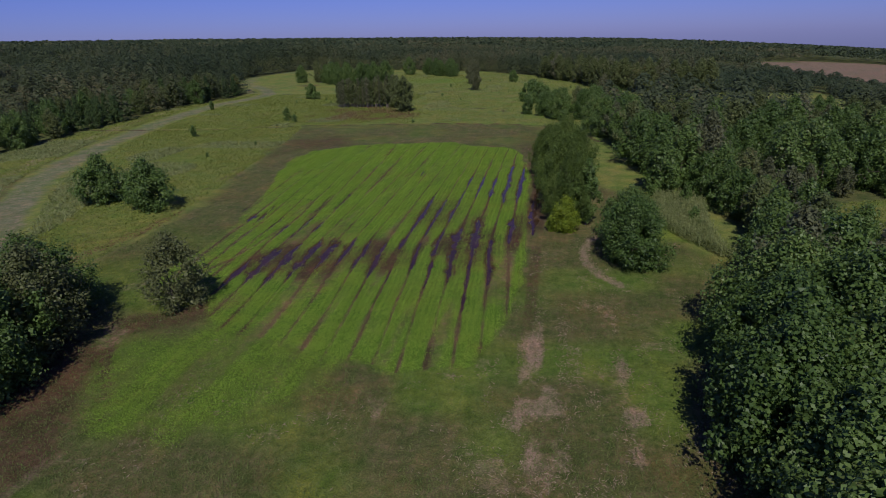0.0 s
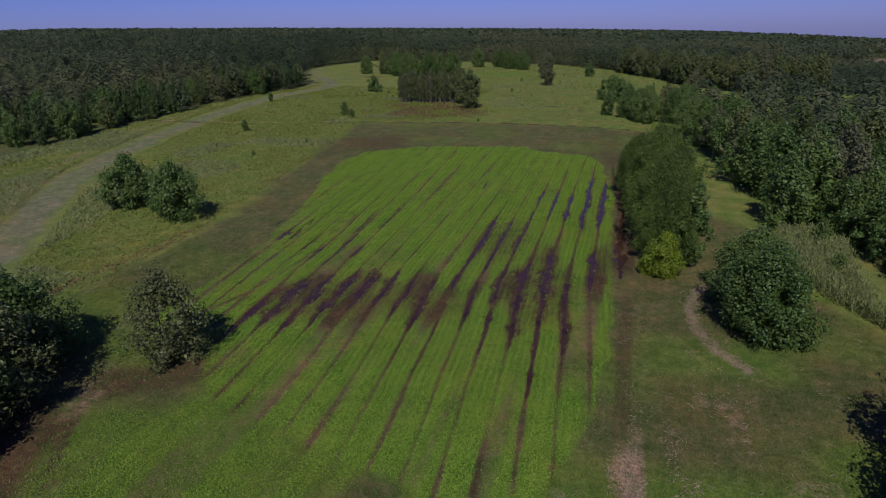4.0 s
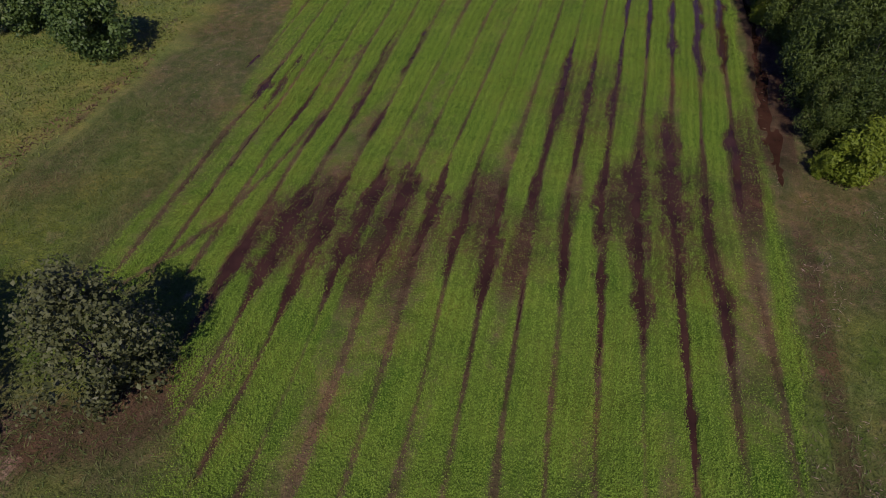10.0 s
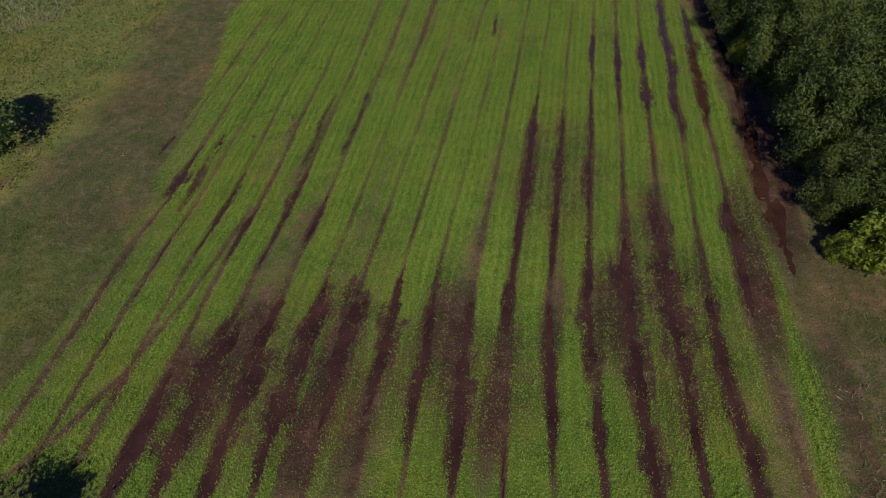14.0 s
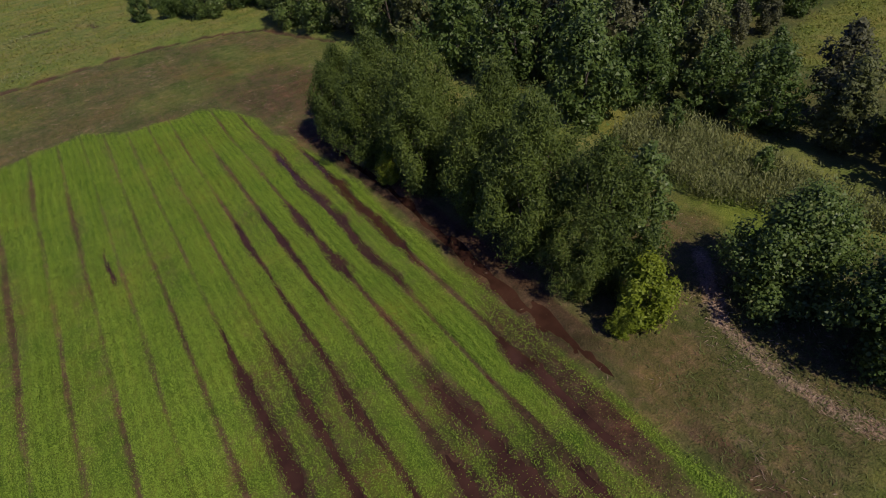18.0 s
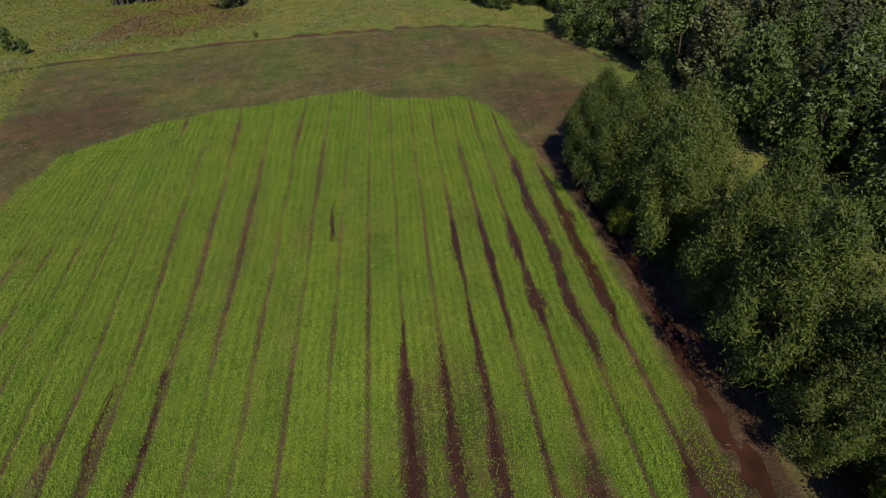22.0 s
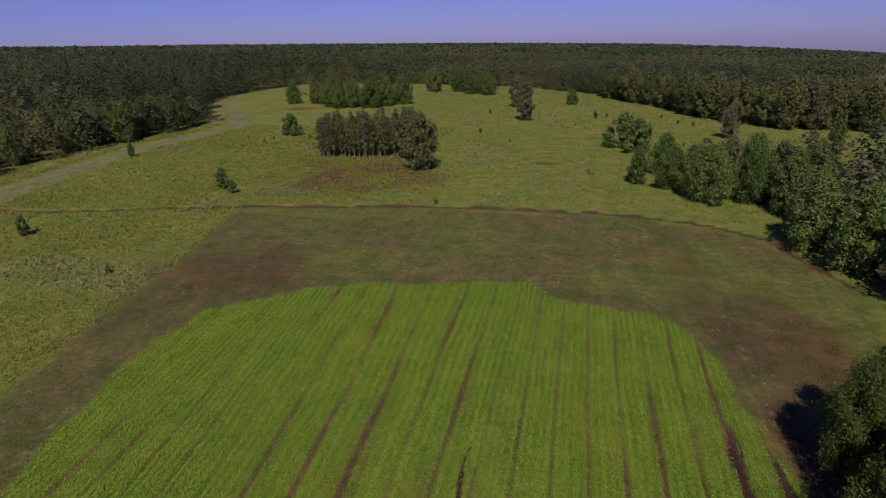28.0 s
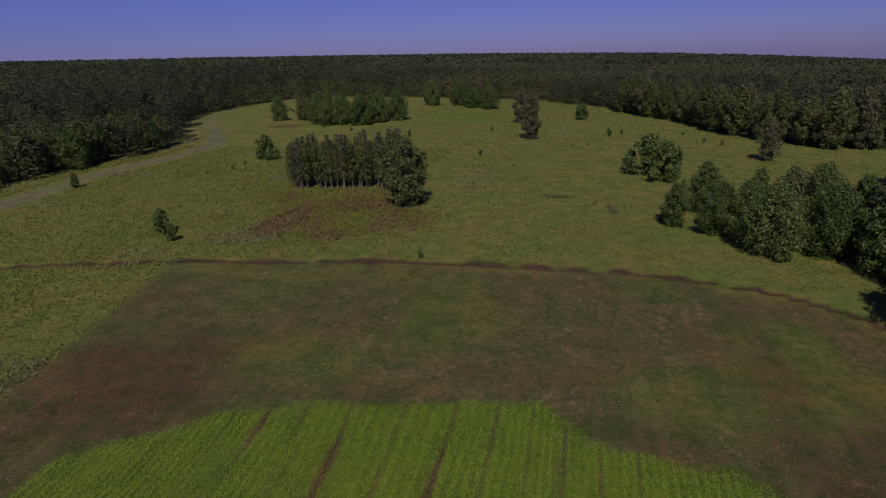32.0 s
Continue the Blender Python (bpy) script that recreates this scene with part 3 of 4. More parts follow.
def zones(x, y):
    jig = (vnoise(x, y, 2.2, 31) - 0.5) * 1.6
    fd = field_edge(x, y)
    crop = step(fd + jig * 0.4, -0.4, 0.5)
    lush = step(inside(x, y, LUSH) + jig * 1.6, -1.5, 2.0)
    crop = np.maximum(crop, 0.8 * lush)
    mown = step(inside(x, y, MOWN) + jig + 3.0 * (vnoise(x, y, 7, 44) - 0.5), -1.4, 1.4)
    green = 0.75 * step(vnoise(x, y, 5.0, 33), 0.35, 0.75) * step(y, 66, 44) * mown + 0.3 * step(vnoise(x, y, 9, 34), 0.5, 0.8) * mown * step(y, 60, 110) + 0.8 * step(1 - np.hypot((x + 52) / 17, (y - 272) / 16) + jig * 0.15, 0, 0.3) + 0.8 * step(3.2 + jig - np.hypot(x - 15.5, (y - 65) / 2.0), 0, 2)
    wood = forest_cover(x, y)
    wet = wetness(x, y)
    thin = np.clip(2.4 * vnoise(x, y * 0.12, 1.15, 52) - 1.05, 0, 1) * (1.12 - 0.54 * step(y, 58, 76))
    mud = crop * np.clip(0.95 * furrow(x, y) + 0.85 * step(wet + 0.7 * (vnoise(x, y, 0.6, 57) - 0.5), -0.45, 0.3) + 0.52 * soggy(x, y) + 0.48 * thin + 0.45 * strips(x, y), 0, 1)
    mud = np.maximum(mud, 0.9 * step(1.6 + 0.25 * jig - np.abs(x - 0.9 + 0.10 * np.maximum(0, y - 86)), 0, 0.8) * step(y, 60, 65) * step(y, 104, 96))
    mud = np.maximum(mud, 0.62 * step(0.85 - np.abs(x - 1.25), 0, 0.5) * step(y, 36, 42) * step(y, 60, 56))
    # brown soil at two corners; the eastern patch has willow shade in its colour too
    bare = np.maximum(step(11 - np.hypot((x + 46.5) / 1.1, (y - 113) / 1.1), 0, 8), step(8 - np.hypot((x - 2) / 1.0, (y - 108) / 1.7), 0, 5))
    mud = np.maximum(mud, np.clip(0.62 * bare + 0.35 * (vnoise(x, y, 2.5, 35) - 0.5), 0, 0.62) * (1 - crop) * (bare > 0.02))
    mud = np.maximum(mud, 0.85 * step(inside(x, y, [(-37, 33), (-31, 32), (-29.3, 26.5), (-26, 21), (-23, 12), (-44, 8), (-42, 30)]) + jig, -0.8, 1.6))
    mud = np.maximum(mud, 0.75 * step(2.6 + 0.5 * jig - along(x, y, [(-33, 35), (-29, 37), (-26.5, 40.5)]), 0, 1.8))
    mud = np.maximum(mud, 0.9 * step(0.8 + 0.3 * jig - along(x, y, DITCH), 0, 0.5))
    mud = np.maximum(mud, 0.46 * step(1.05 - np.hypot((x + 48) / 19, (y - 157) / 17) + 1.0 * (vnoise(x, y, 5, 87) - 0.5) + 0.7 * (vnoise(x, y, 2.0, 89) - 0.5), 0, 1.1))
    mud = np.maximum(mud, 0.6 * step(1 - np.hypot((x + 106) / 9, (y - 247) / 7) + jig * 0.2, 0, 0.6))
    mud = np.maximum(mud, 0.75 * step(0.9 + jig * 0.3 - along(x, y, [(-22, 168), (-16, 167), (-12, 164), (-11, 160)]), 0, 0.8))
    mud = np.maximum(mud, 0.95 * step(0.5 - along(x, y, [(-33.1, 34.3), (-30.4, 30), (-27.8, 26.7), (-25.1, 23.7)]), 0, 0.35))
    rows = 0.6 * step(0.5 - along(x, y, [(-46.3, 43), (-47, 55), (-49, 66), (-51, 78), (-53, 92), (-56, 118)]), 0, 0.4)
    mud = np.maximum(mud, rows)
    mud = np.maximum(mud, 0.5 * mown * (1 - crop) * step(y, 58, 90) * step(0.4 * vnoise(x, y * 0.14, 1.6, 38) + 0.6 * vnoise(x, y * 0.5, 13, 39), 0.42, 0.95))
    mud = np.maximum(mud, (inside(x, y, BARE) > 0) * 0.9)
    straw = step(vnoise(x, y * 0.55, 1.0, 41), 0.50, 0.85) * np.maximum(step(2.6 - np.abs(x - 2.2), 0, 2.0) * step(y, 42, 36), step(1.4 - np.abs(x - 8.3), 0, 1.2) * step(y, 46, 42)) * 0.9
    straw = np.maximum(straw, step(vnoise(x, y, 2.0, 42), 0.66, 0.95) * mown * (1 - crop) * step(y, 60, 48) * 0.4)
    straw = np.maximum(straw, 0.85 * step(0.8 - along(x, y, [(9.5, 48.5), (7.4, 51.0), (6.4, 54.5), (6.4, 57.5), (7.2, 60.5), (10.8, 64.4)]), 0, 0.7))
    for sx, sy, sr in ((1.3, 28.2, 0.7), (3.6, 25.8, 0.6), (4.1, 24.8, 0.5), (2.6, 24.6, 0.5), (1.0, 30.6, 0.4), (-3.8, 26.5, 0.3), (-8.0, 27.0, 0.4), (-9.0, 23.2, 0.4), (5.5, 36.5, 0.4)):
        straw = np.maximum(straw, 0.58 * step(sr + 0.8 * (vnoise(x, y, 0.8, 43) - 0.5) + 0.3 * jig - np.hypot(x - sx, (y - sy) * 0.6), -0.3, 0.7))
    straw = np.maximum(straw, (inside(x, y, BARE) > 0) * 0.52)
    straw = np.maximum(straw, 0.5 * farmland(x, y))
    straw = np.maximum(straw, 0.27 * mown * (1 - crop) * step(y, 58, 80) * step(vnoise(x + 0.12 * y * (x < -38), y * 0.05, 0.9, 45), 0.62, 0.9))
    bank = along(x + 5.6, y - 2.0, ROAD)
    mud = np.maximum(mud, 0.5 * step(1.2 + jig * 0.4 - bank, 0, 0.8))
    straw = np.maximum(straw, 0.42 * step(2.6 + jig - along(x + 9.5, y - 3.4, ROAD), 0, 1.5))
    way = along(x, y, ROAD)
    straw = np.maximum(straw, 0.36 * np.exp(-((way - 1.3) / 0.6) ** 2) * (0.5 + vnoise(x, y, 14, 36)))
    road = step(3.3 - way + jig * 0.9, -0.6, 1.8) * (0.62 + 0.38 * vnoise(x, y, 6, 37))
    return np.stack([np.maximum(crop, np.clip(green, 0, 1)), mown, wood, np.ones_like(x)], 1), np.stack([mud, straw * (1 - crop * 0.8), road, np.where(crop > 0.4, np.clip(step(wet, -0.9, -0.2) + 1.3 * soggy(x, y) + 0.6 * furrow(x, y), 0, 1), 0.8)], 1)


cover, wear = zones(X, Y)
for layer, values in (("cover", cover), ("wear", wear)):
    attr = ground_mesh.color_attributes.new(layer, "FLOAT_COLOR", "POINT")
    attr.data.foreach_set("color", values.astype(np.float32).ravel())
tagged(new("ground", ground_mesh), "rolling farmland soil with crop, mown grass and meadow", "ground", "", "structure")

# standing water lies level in the furrows
water = tagged(new("standing_water", mesh_of("standing_water", [(-41, 41, 0.0), (1.9, 41, 0.0), (1.9, 102, 0.0), (-41, 102, 0.0)], [(0, 1, 2, 3)], M_WATER)), "shallow muddy rainwater standing between the crop rows", "water", "", "structure")


# ---- plants of the ground ----
def scatter(n, x0, x1, y0, y1, keep, seed):
    r = np.random.default_rng(seed)
    x, y = r.uniform(x0, x1, n), r.uniform(y0, y1, n)
    ok = r.uniform(size=n) < keep(x, y)
    x, y = x[ok], y[ok]
    return np.stack([x, y, height(x, y)], 1), r


def crop_keep(x, y):
    u = x - row_shift(x, y)
    drill = 0.74 + 0.26 * np.cos(2 * math.pi * u / 0.5 + 2.5 * vnoise(x, y, 3, 55)) * step(y, 34, 44)
    south = 1 - 0.18 * step(y, 68, 56) * step(y, 40, 47)
    f = step(field_edge(x, y) + (vnoise(x, y, 2.2, 31) - 0.5), -0.3, 0.4)
    f = np.maximum(f, step(inside(x, y, LUSH) + (vnoise(x, y, 2.2, 31) - 0.5) * 3, -1.5, 2))
    thin = np.clip(2.4 * vnoise(x, y * 0.12, 1.15, 52) - 1.05, 0, 1) * (1.12 - 0.54 * step(y, 58, 76))
    wet = step(wetness(x, y) + (vnoise(x, y, 0.3, 54) - 0.5) * 1.5 + (vnoise(x, y, 0.9, 56) - 0.5) * 0.8, -0.5, 0.8)
    return f * drill * south * (0.75 + 0.25 * vnoise(x, y, 5, 51)) * (1 - 0.72 * thin) * (1 - 0.6 * strips(x, y)) * (1 - furrow(x, y)) * (1 - 0.80 * wet) * (1 - 0.42 * soggy(x, y))


p, r = scatter(2900000, -46, 2, 22, 116, crop_keep, 61)
d = unit(r.normal(size=p.shape) * 0.7 + np.array([0, 0, 0.8]))
ln = r.uniform(0.05, 0.095, len(p))
ln = ln * (0.62 + 0.5 * crop_keep(p[:, 0], p[:, 1]))
p[:, 2] = np.maximum(p[:, 2], -0.02)
p[:, 2] += r.uniform(0.0, 0.16, len(p)) * (0.5 + vnoise(p[:, 0], p[:, 1], 0.7, 53))
tagged(new("crop_plants", mesh_of("crop_plants", *blade_leaves(p, ln, r), M_CROP)), "bright green young cover crop in drilled rows", "crop", "", "stuff")



def mown_keep(x, y):
    return step(inside(x, y, MOWN), 0, 0.5) * (field_edge(x, y) < 0.2) * (0.25 + 0.75 * vnoise(x, y, 3.5, 71)) * (1 - 0.85 * step(1.6 - np.abs(x - 0.9), 0, 1) * (y > 57)) * (1 - forest_cover(x, y))


p, r = scatter(200000, -58, 24, 60, 141, mown_keep, 72)
q, _ = scatter(420000, -46, 24, 10, 60, mown_keep, 75)
p = np.concatenate([p, q])
hh = r.uniform(0.07, 0.22, len(p))
tagged(new("mown_grass", mesh_of("mown_grass", *blade_arrays(p, hh * 0.8, hh * 0.26, 1.1, r), M_MOWN)), "short rough mown grass with dry stalks round the crop", "grass", "", "stuff")


def straw_keep(x, y):
    a = step(vnoise(x, y * 0.55, 1.0, 41), 0.45, 0.8) * step(6.5 - np.abs(x - 4.5), 0, 2.5) * step(y, 46, 40) * 0.8
    b = 0.9 * step(0.9 - along(x, y, [(9.5, 48.5), (7.4, 51.0), (6.4, 54.5), (6.4, 57.5), (7.2, 60.5), (10.8, 64.4)]), 0, 0.7)
    c = 0.24 * step(vnoise(x, y, 2.0, 42), 0.55, 0.85) * (inside(x, y, MOWN) > 0) * (field_edge(x, y) < -0.5)
    return np.maximum(np.maximum(a, b), c)


p, r = scatter(130000, -24, 18, 14, 64, straw_keep, 73)
q, _ = scatter(60000, -50, 14, 60, 138, straw_keep, 74)
p = np.concatenate([p, q])
d = unit(r.normal(size=p.shape) * np.array([1, 1, 0.35]) + np.array([0, 0, 0.12]))
p[:, 2] += r.uniform(0.03, 0.10, len(p))
tagged(new("cut_straw", mesh_of("cut_straw", *leaf_arrays(p, d, r.uniform(0.15, 0.4, len(p)), 0.035, r), M_STRAW)), "pale dry cut grass lying in swaths", "straw", "", "stuff")


def meadow_keep(x, y):
    out = step(-inside(x, y, MOWN), -0.2, 0.8) * step(along(x, y, ROAD), 3.2, 4.6) * (1 - forest_cover(x, y)) * (np.abs(along(x, y, DITCH)) > 0.8)
    return out * (0.35 + 0.65 * vnoise(x, y, 6, 81)) * np.clip(60 / np.hypot(x + 12, y - 50), 0.1, 1.0)


p, r = scatter(520000, -130, -44, 20, 210, meadow_keep, 82)
q, _ = scatter(240000, -80, 62, 136, 330, meadow_keep, 83)
w, _ = scatter(12000, 34, 66, 59, 82, lambda x, y: 1.0 * ((x - 50) ** 2 / 2.2 + (y - 70.5) ** 2 < 95), 86)
e, _ = scatter(26000, -72, -26, 134, 172, lambda x, y: step(1.0 - np.hypot((x + 49) / 20, (y - 154) / 18), 0, 0.7) * (inside(x, y, MOWN) < -0.5), 88)
p = np.concatenate([p, q, w, e])
tallness = 0.45 + 0.55 * vnoise(p[:, 0], p[:, 1], 12, 84)
weedy = vnoise(p[:, 0], p[:, 1], 11, 85) + 0.35 * step(-p[:, 0], 44, 50) * step(p[:, 1], 100, 70) > 0.72 + 0.12 * step(p[:, 1], 105, 130)
hh = tallness * r.uniform(0.15, 0.36, len(p)) + 0.2 * weedy
rust = step(1.1 - np.hypot((p[:, 0] + 49) / 20, (p[:, 1] - 156) / 19) + 1.2 * (vnoise(p[:, 0], p[:, 1], 5, 87) - 0.5), 0, 0.9) + step(1.5 - np.abs(p[:, 0] + 47.5 + 0.12 * (60 - p[:, 1])), 0, 1) * (p[:, 1] < 100) > r.uniform(0.3, 1.2, len(p))
for name, label, mat, sel, w in (("meadow_grass", "tall yellow-green meadow grass around the mown ground", M_MEADOW, ~weedy & ~rust, 0.15), ("weeds", "tall grey-green weeds standing in the meadow", M_WEED, weedy & ~rust, 0.13), ("rusty_grass", "patches of rust-brown seeding grass in the meadow", M_RUST, rust, 0.16)):
    tagged(new(name, mesh_of(name, *blade_arrays(p[sel], hh[sel], w * (0.6 + 0.006 * np.hypot(p[sel, 0], p[sel, 1] - 40)), 1.2, r), mat)), label, "grass", "", "stuff")


def weed_leaves(p, tall, r):
    """Leafy spires: small leaves spread up a stalk over each place."""
    n = 5
    q = np.repeat(p, n, 0)
    top = np.repeat(tall * r.uniform(0.55, 1.15, len(p)), n)
    q[:, 2] += top * np.tile(np.linspace(0.25, 1, n), len(p))
    q[:, :2] += r.normal(size=(len(q), 2)) * 0.05
    d = unit(r.normal(size=q.shape) * 0.45 + np.array([0, 0, 1.0]))
    return leaf_arrays(q, d, top * 0.2, 0.07, r, r.normal(size=q.shape) + np.array([0, -1.0, 0.6]))


def tall_weed_keep(x, y):
    return step(inside(x, y, [(14.5, 67.5), (16.2, 77), (20.5, 78), (22.5, 74), (21.5, 66), (21, 60), (22, 54), (19.5, 57), (17, 62)]), 0, 0.8)


p, r = scatter(17000, 14, 26, 53, 80, tall_weed_keep, 91)
tagged(new("tall_weeds", mesh_of("tall_weeds", *weed_leaves(p, 1.5, r), M_WEED)), "stand of tall pale seeding weeds beside the trees", "weeds", "", "stuff")

# ---- trees at the field's edge ----
oak = tree("broadleaf_tree", "rounded dark green broadleaf tree beside dry cut straw", "tree", 7.6, 7.0, M_BROAD, M_BARK, 101, 104, 180, 0.22, near=True)
place(oak, 11.2, 59.6, 0, 0.82)
again(oak, 10.9, 53.8, 140, 0.9)
silver = tree("silvery_tree", "broadleaf tree with pale silvery leaves over bare soil", "tree", 7.4, 6.2, M_SILVER, M_BARK, 103, 62, 92, 0.21, "round", 0.06, 2, near=True)
place(silver, -30.2, 39.0, 20, 0.93)
again(silver, -36.5, 31.0, 200, 1.15)
gum = tree("leafy_tree", "dark green leafy tree with a full low crown", "tree", 7.0, 7.0, M_BROAD, M_BARK, 104, 110, 190, 0.21, near=True, lobe=0.105, long=1.35)
place(gum, -36.0, 25.5, 0, 1.2)
again(gum, -41.0, 35.0, 90, 1.05)
again(gum, -41.5, 28.0, 250, 1.1)
twin = tree("meadow_tree", "bushy dark green tree growing in tall weeds", "tree", 6.9, 5.8, M_BROAD, M_BARK, 105, 80, 95, 0.27, group="pair of meadow trees", near=True)
place(twin, -61.8, 67.8)
again(twin, -52.4, 65.3, 130, 1.0)

for x, y, a, sc in ((15.6, 26.4, 40, 1.22), (17.4, 33.0, 170, 1.15), (16.8, 20.5, 290, 1.25), (19.8, 39.5, 80, 1.2), (20.5, 27.5, 10, 1.3), (22.5, 34.5, 200, 1.3), (15.5, 14.5, 120, 1.2)):
    again(gum if a % 3 else oak, x, y, a, sc)

# willows along the muddy channel
WILLOW = "feathery light green willow beside the muddy channel"
willow = tree("willow", WILLOW, "tree", 9.5, 6.2, M_WILLOW, M_BARK, 111, 110, 250, 0.20, "plume", 0.02, 3, 0.105, 0.36, 0.5, "row of willows", True, 1.7)
place(willow, 4.3, 71.0)
willow_b = tree("willow", WILLOW, "tree", 8.6, 5.6, M_WILLOW, M_BARK, 112, 100, 250, 0.19, "plume", 0.02, 3, 0.105, 0.36, 0.45, "row of willows", True, 1.7)
place(willow_b, 2.9, 81.6)
for x, y, a, s, o in ((5.0, 66.6, 80, 0.88, 0), (3.6, 75.3, 200, 0.92, 1), (6.0, 76.5, 30, 0.98, 0), (4.6, 84.3, 120, 1.0, 0), (2.1, 87.8, 300, 0.9, 1), (4.4, 90.4, 10, 0.92, 0), (1.4, 93.4, 170, 0.74, 1), (3.4, 95.2, 220, 0.78, 1), (3.6, 66.4, 260, 0.66, 1)):
    again(willow_b if o else willow, x, y, a, s)
poplar = tree("young_poplar", "slender dark green young poplar among the willows", "tree", 8.2, 3.0, M_BROAD, M_BARK, 113, 40, 110, 0.22, "plume", 0.1)
place(poplar, 6.9, 65.6)
yellow = tree("yellow_shrub", "bright yellow-green shrub at the end of the willows", "shrub", 4.2, 3.1, M_YELLOW, M_BARK, 114, 42, 150, 0.19, "plume", 0.02, 3, 0.17, 0.5)
place(yellow, 4.4, 62.9)
again(yellow, 2.8, 63.0, 90, 0.42)
again(yellow, 1.3, 84.2, 190, 0.6)

# ---- scattered trees of the meadow ----
stem = tree("slender_tree", "slender young tree with a bare pale stem in a close grove", "tree", 7.8, 1.5, M_RED, M_PALE, 121, 22, 34, 0.27, "plume", 0.2, 1, 0.24, 0.6, 0, "grove of slender trees")
place(stem, -62.4, 169.7)
stem_b = tree("slender_tree", "slender young tree with a bare pale stem in a close grove", "tree", 7.0, 1.5, M_OLIVE, M_PALE, 122, 22, 34, 0.27, "plume", 0.22, 1, 0.24, 0.6, 0, "grove of slender trees")
place(stem_b, -60.9, 170.6)
rt = random.Random(5)
for i in range(78):
    x, y = -63.4 + 18.5 * (i % 26) / 25 + rt.uniform(-0.5, 0.5), 169.0 + (i // 26) * 1.7 + rt.uniform(-0.6, 0.6) + 1.6 * (i % 26) / 25
    again(stem if rt.random() < 0.6 else stem_b, x, y, rt.uniform(0, 360), rt.uniform(0.78, 1.1) * (1 + 0.12 * (i % 26) / 25))
grey = tree("grey_tree", "grey-green tree standing at the end of the grove", "tree", 9.6, 6.4, M_OLIVE, M_BARK, 123, 50, 90, 0.36, "plume", 0.03)
place(grey, -39.7, 160.2)
again(grey, -44.8, 169.5, 100, 0.95)
russet = tree("russet_tree", "tall dark russet tree alone in the meadow", "tree", 11.0, 6.0, M_RED, M_BARK, 124, 50, 90, 0.38, "plume", 0.03)
place(russet, -28, 226)
again(russet, -33.5, 258, 90, 0.92)
shrub = tree("shrub", "rounded dark green shrub in the meadow", "shrub", 5.0, 5.4, M_BROAD, M_BARK, 125, 34, 90, 0.34, "round", 0.02)
place(shrub, -82.6, 194.5)
for x, y, s in ((-16, 268, 0.95), (-4.4, 186, 1.3), (-2, 182, 1.2)):
    again(shrub, x, y, x * 37, s)
sapling = tree("sapling", "small green sapling in the meadow", "sapling", 3.4, 2.3, M_BROAD, M_BARK, 126, 30, 60, 0.22, "plume", 0.02)
place(sapling, -68.0, 142.9)
for x, y, s in ((-64.8, 140.6, 0.6), (-80.2, 118.6, 0.75), (-104, 165, 0.8), (-64, 98, 0.3), (-60, 110, 0.28), (20, 74, 0.85), (19.4, 66.5, 0.7), (-9, 232, 0.5), (-60, 228, 0.5), (-40, 240, 0.4), (-75, 220, 0.45), (-71, 219, 0.4), (-2, 210, 0.35), (-28, 190, 0.2), (-32.2, 138.9, 0.28)):
    again(sapling, x, y, x * 53, s)

for i in range(34):
    x, y = rt.uniform(-95, 30), rt.uniform(176, 268)
    if forest_cover(x, y) < 0.1 and abs(x + 52) > 12:
        again(sapling, x, y, rt.uniform(0, 360), rt.uniform(0.18, 0.42))

# ---- edge trees of the woods ----
EDGE = "woodland edge trees"
kinds = [tree("edge_tree", "dark green broadleaf tree of the woodland", "tree", 9.0, 6.4, M_BROAD, M_BARK, 131, 64, 58, 0.35, "round", 0.04, group=EDGE),
         tree("edge_tree", "olive green broadleaf tree of the woodland", "tree", 9.5, 5.6, M_OLIVE, M_BARK, 132, 64, 58, 0.35, "plume", 0.04, group=EDGE),
         tree("edge_tree", "dark leafy tree with a rounded crown in the woodland", "tree", 8.5, 6.6, M_BROAD, M_BARK, 133, 64, 58, 0.35, "round", 0.03, group=EDGE),
         tree("edge_tree", "dull olive tree thinning in early autumn", "tree", 9.5, 5.2, M_RED, M_BARK, 134, 64, 58, 0.35, "plume", 0.05, group=EDGE),
         tree("pine", "dark green young pine in the woodland", "tree", 9.0, 5.0, M_PINE, M_BARK, 135, 44, 70, 0.42, "cone", 0.04, slim=0.4, group=EDGE),
         tree("edge_tree", "dense rounded dark green tree at the meadow's edge", "tree", 9.0, 7.0, M_BROAD, M_BARK, 136, 72, 120, 0.29, "round", 0.02, group=EDGE),
         tree("edge_tree", "dense dark leafy tree at the meadow's edge", "tree", 9.2, 6.4, M_BROAD, M_BARK, 137, 72, 120, 0.29, "round", 0.02, group=EDGE)]
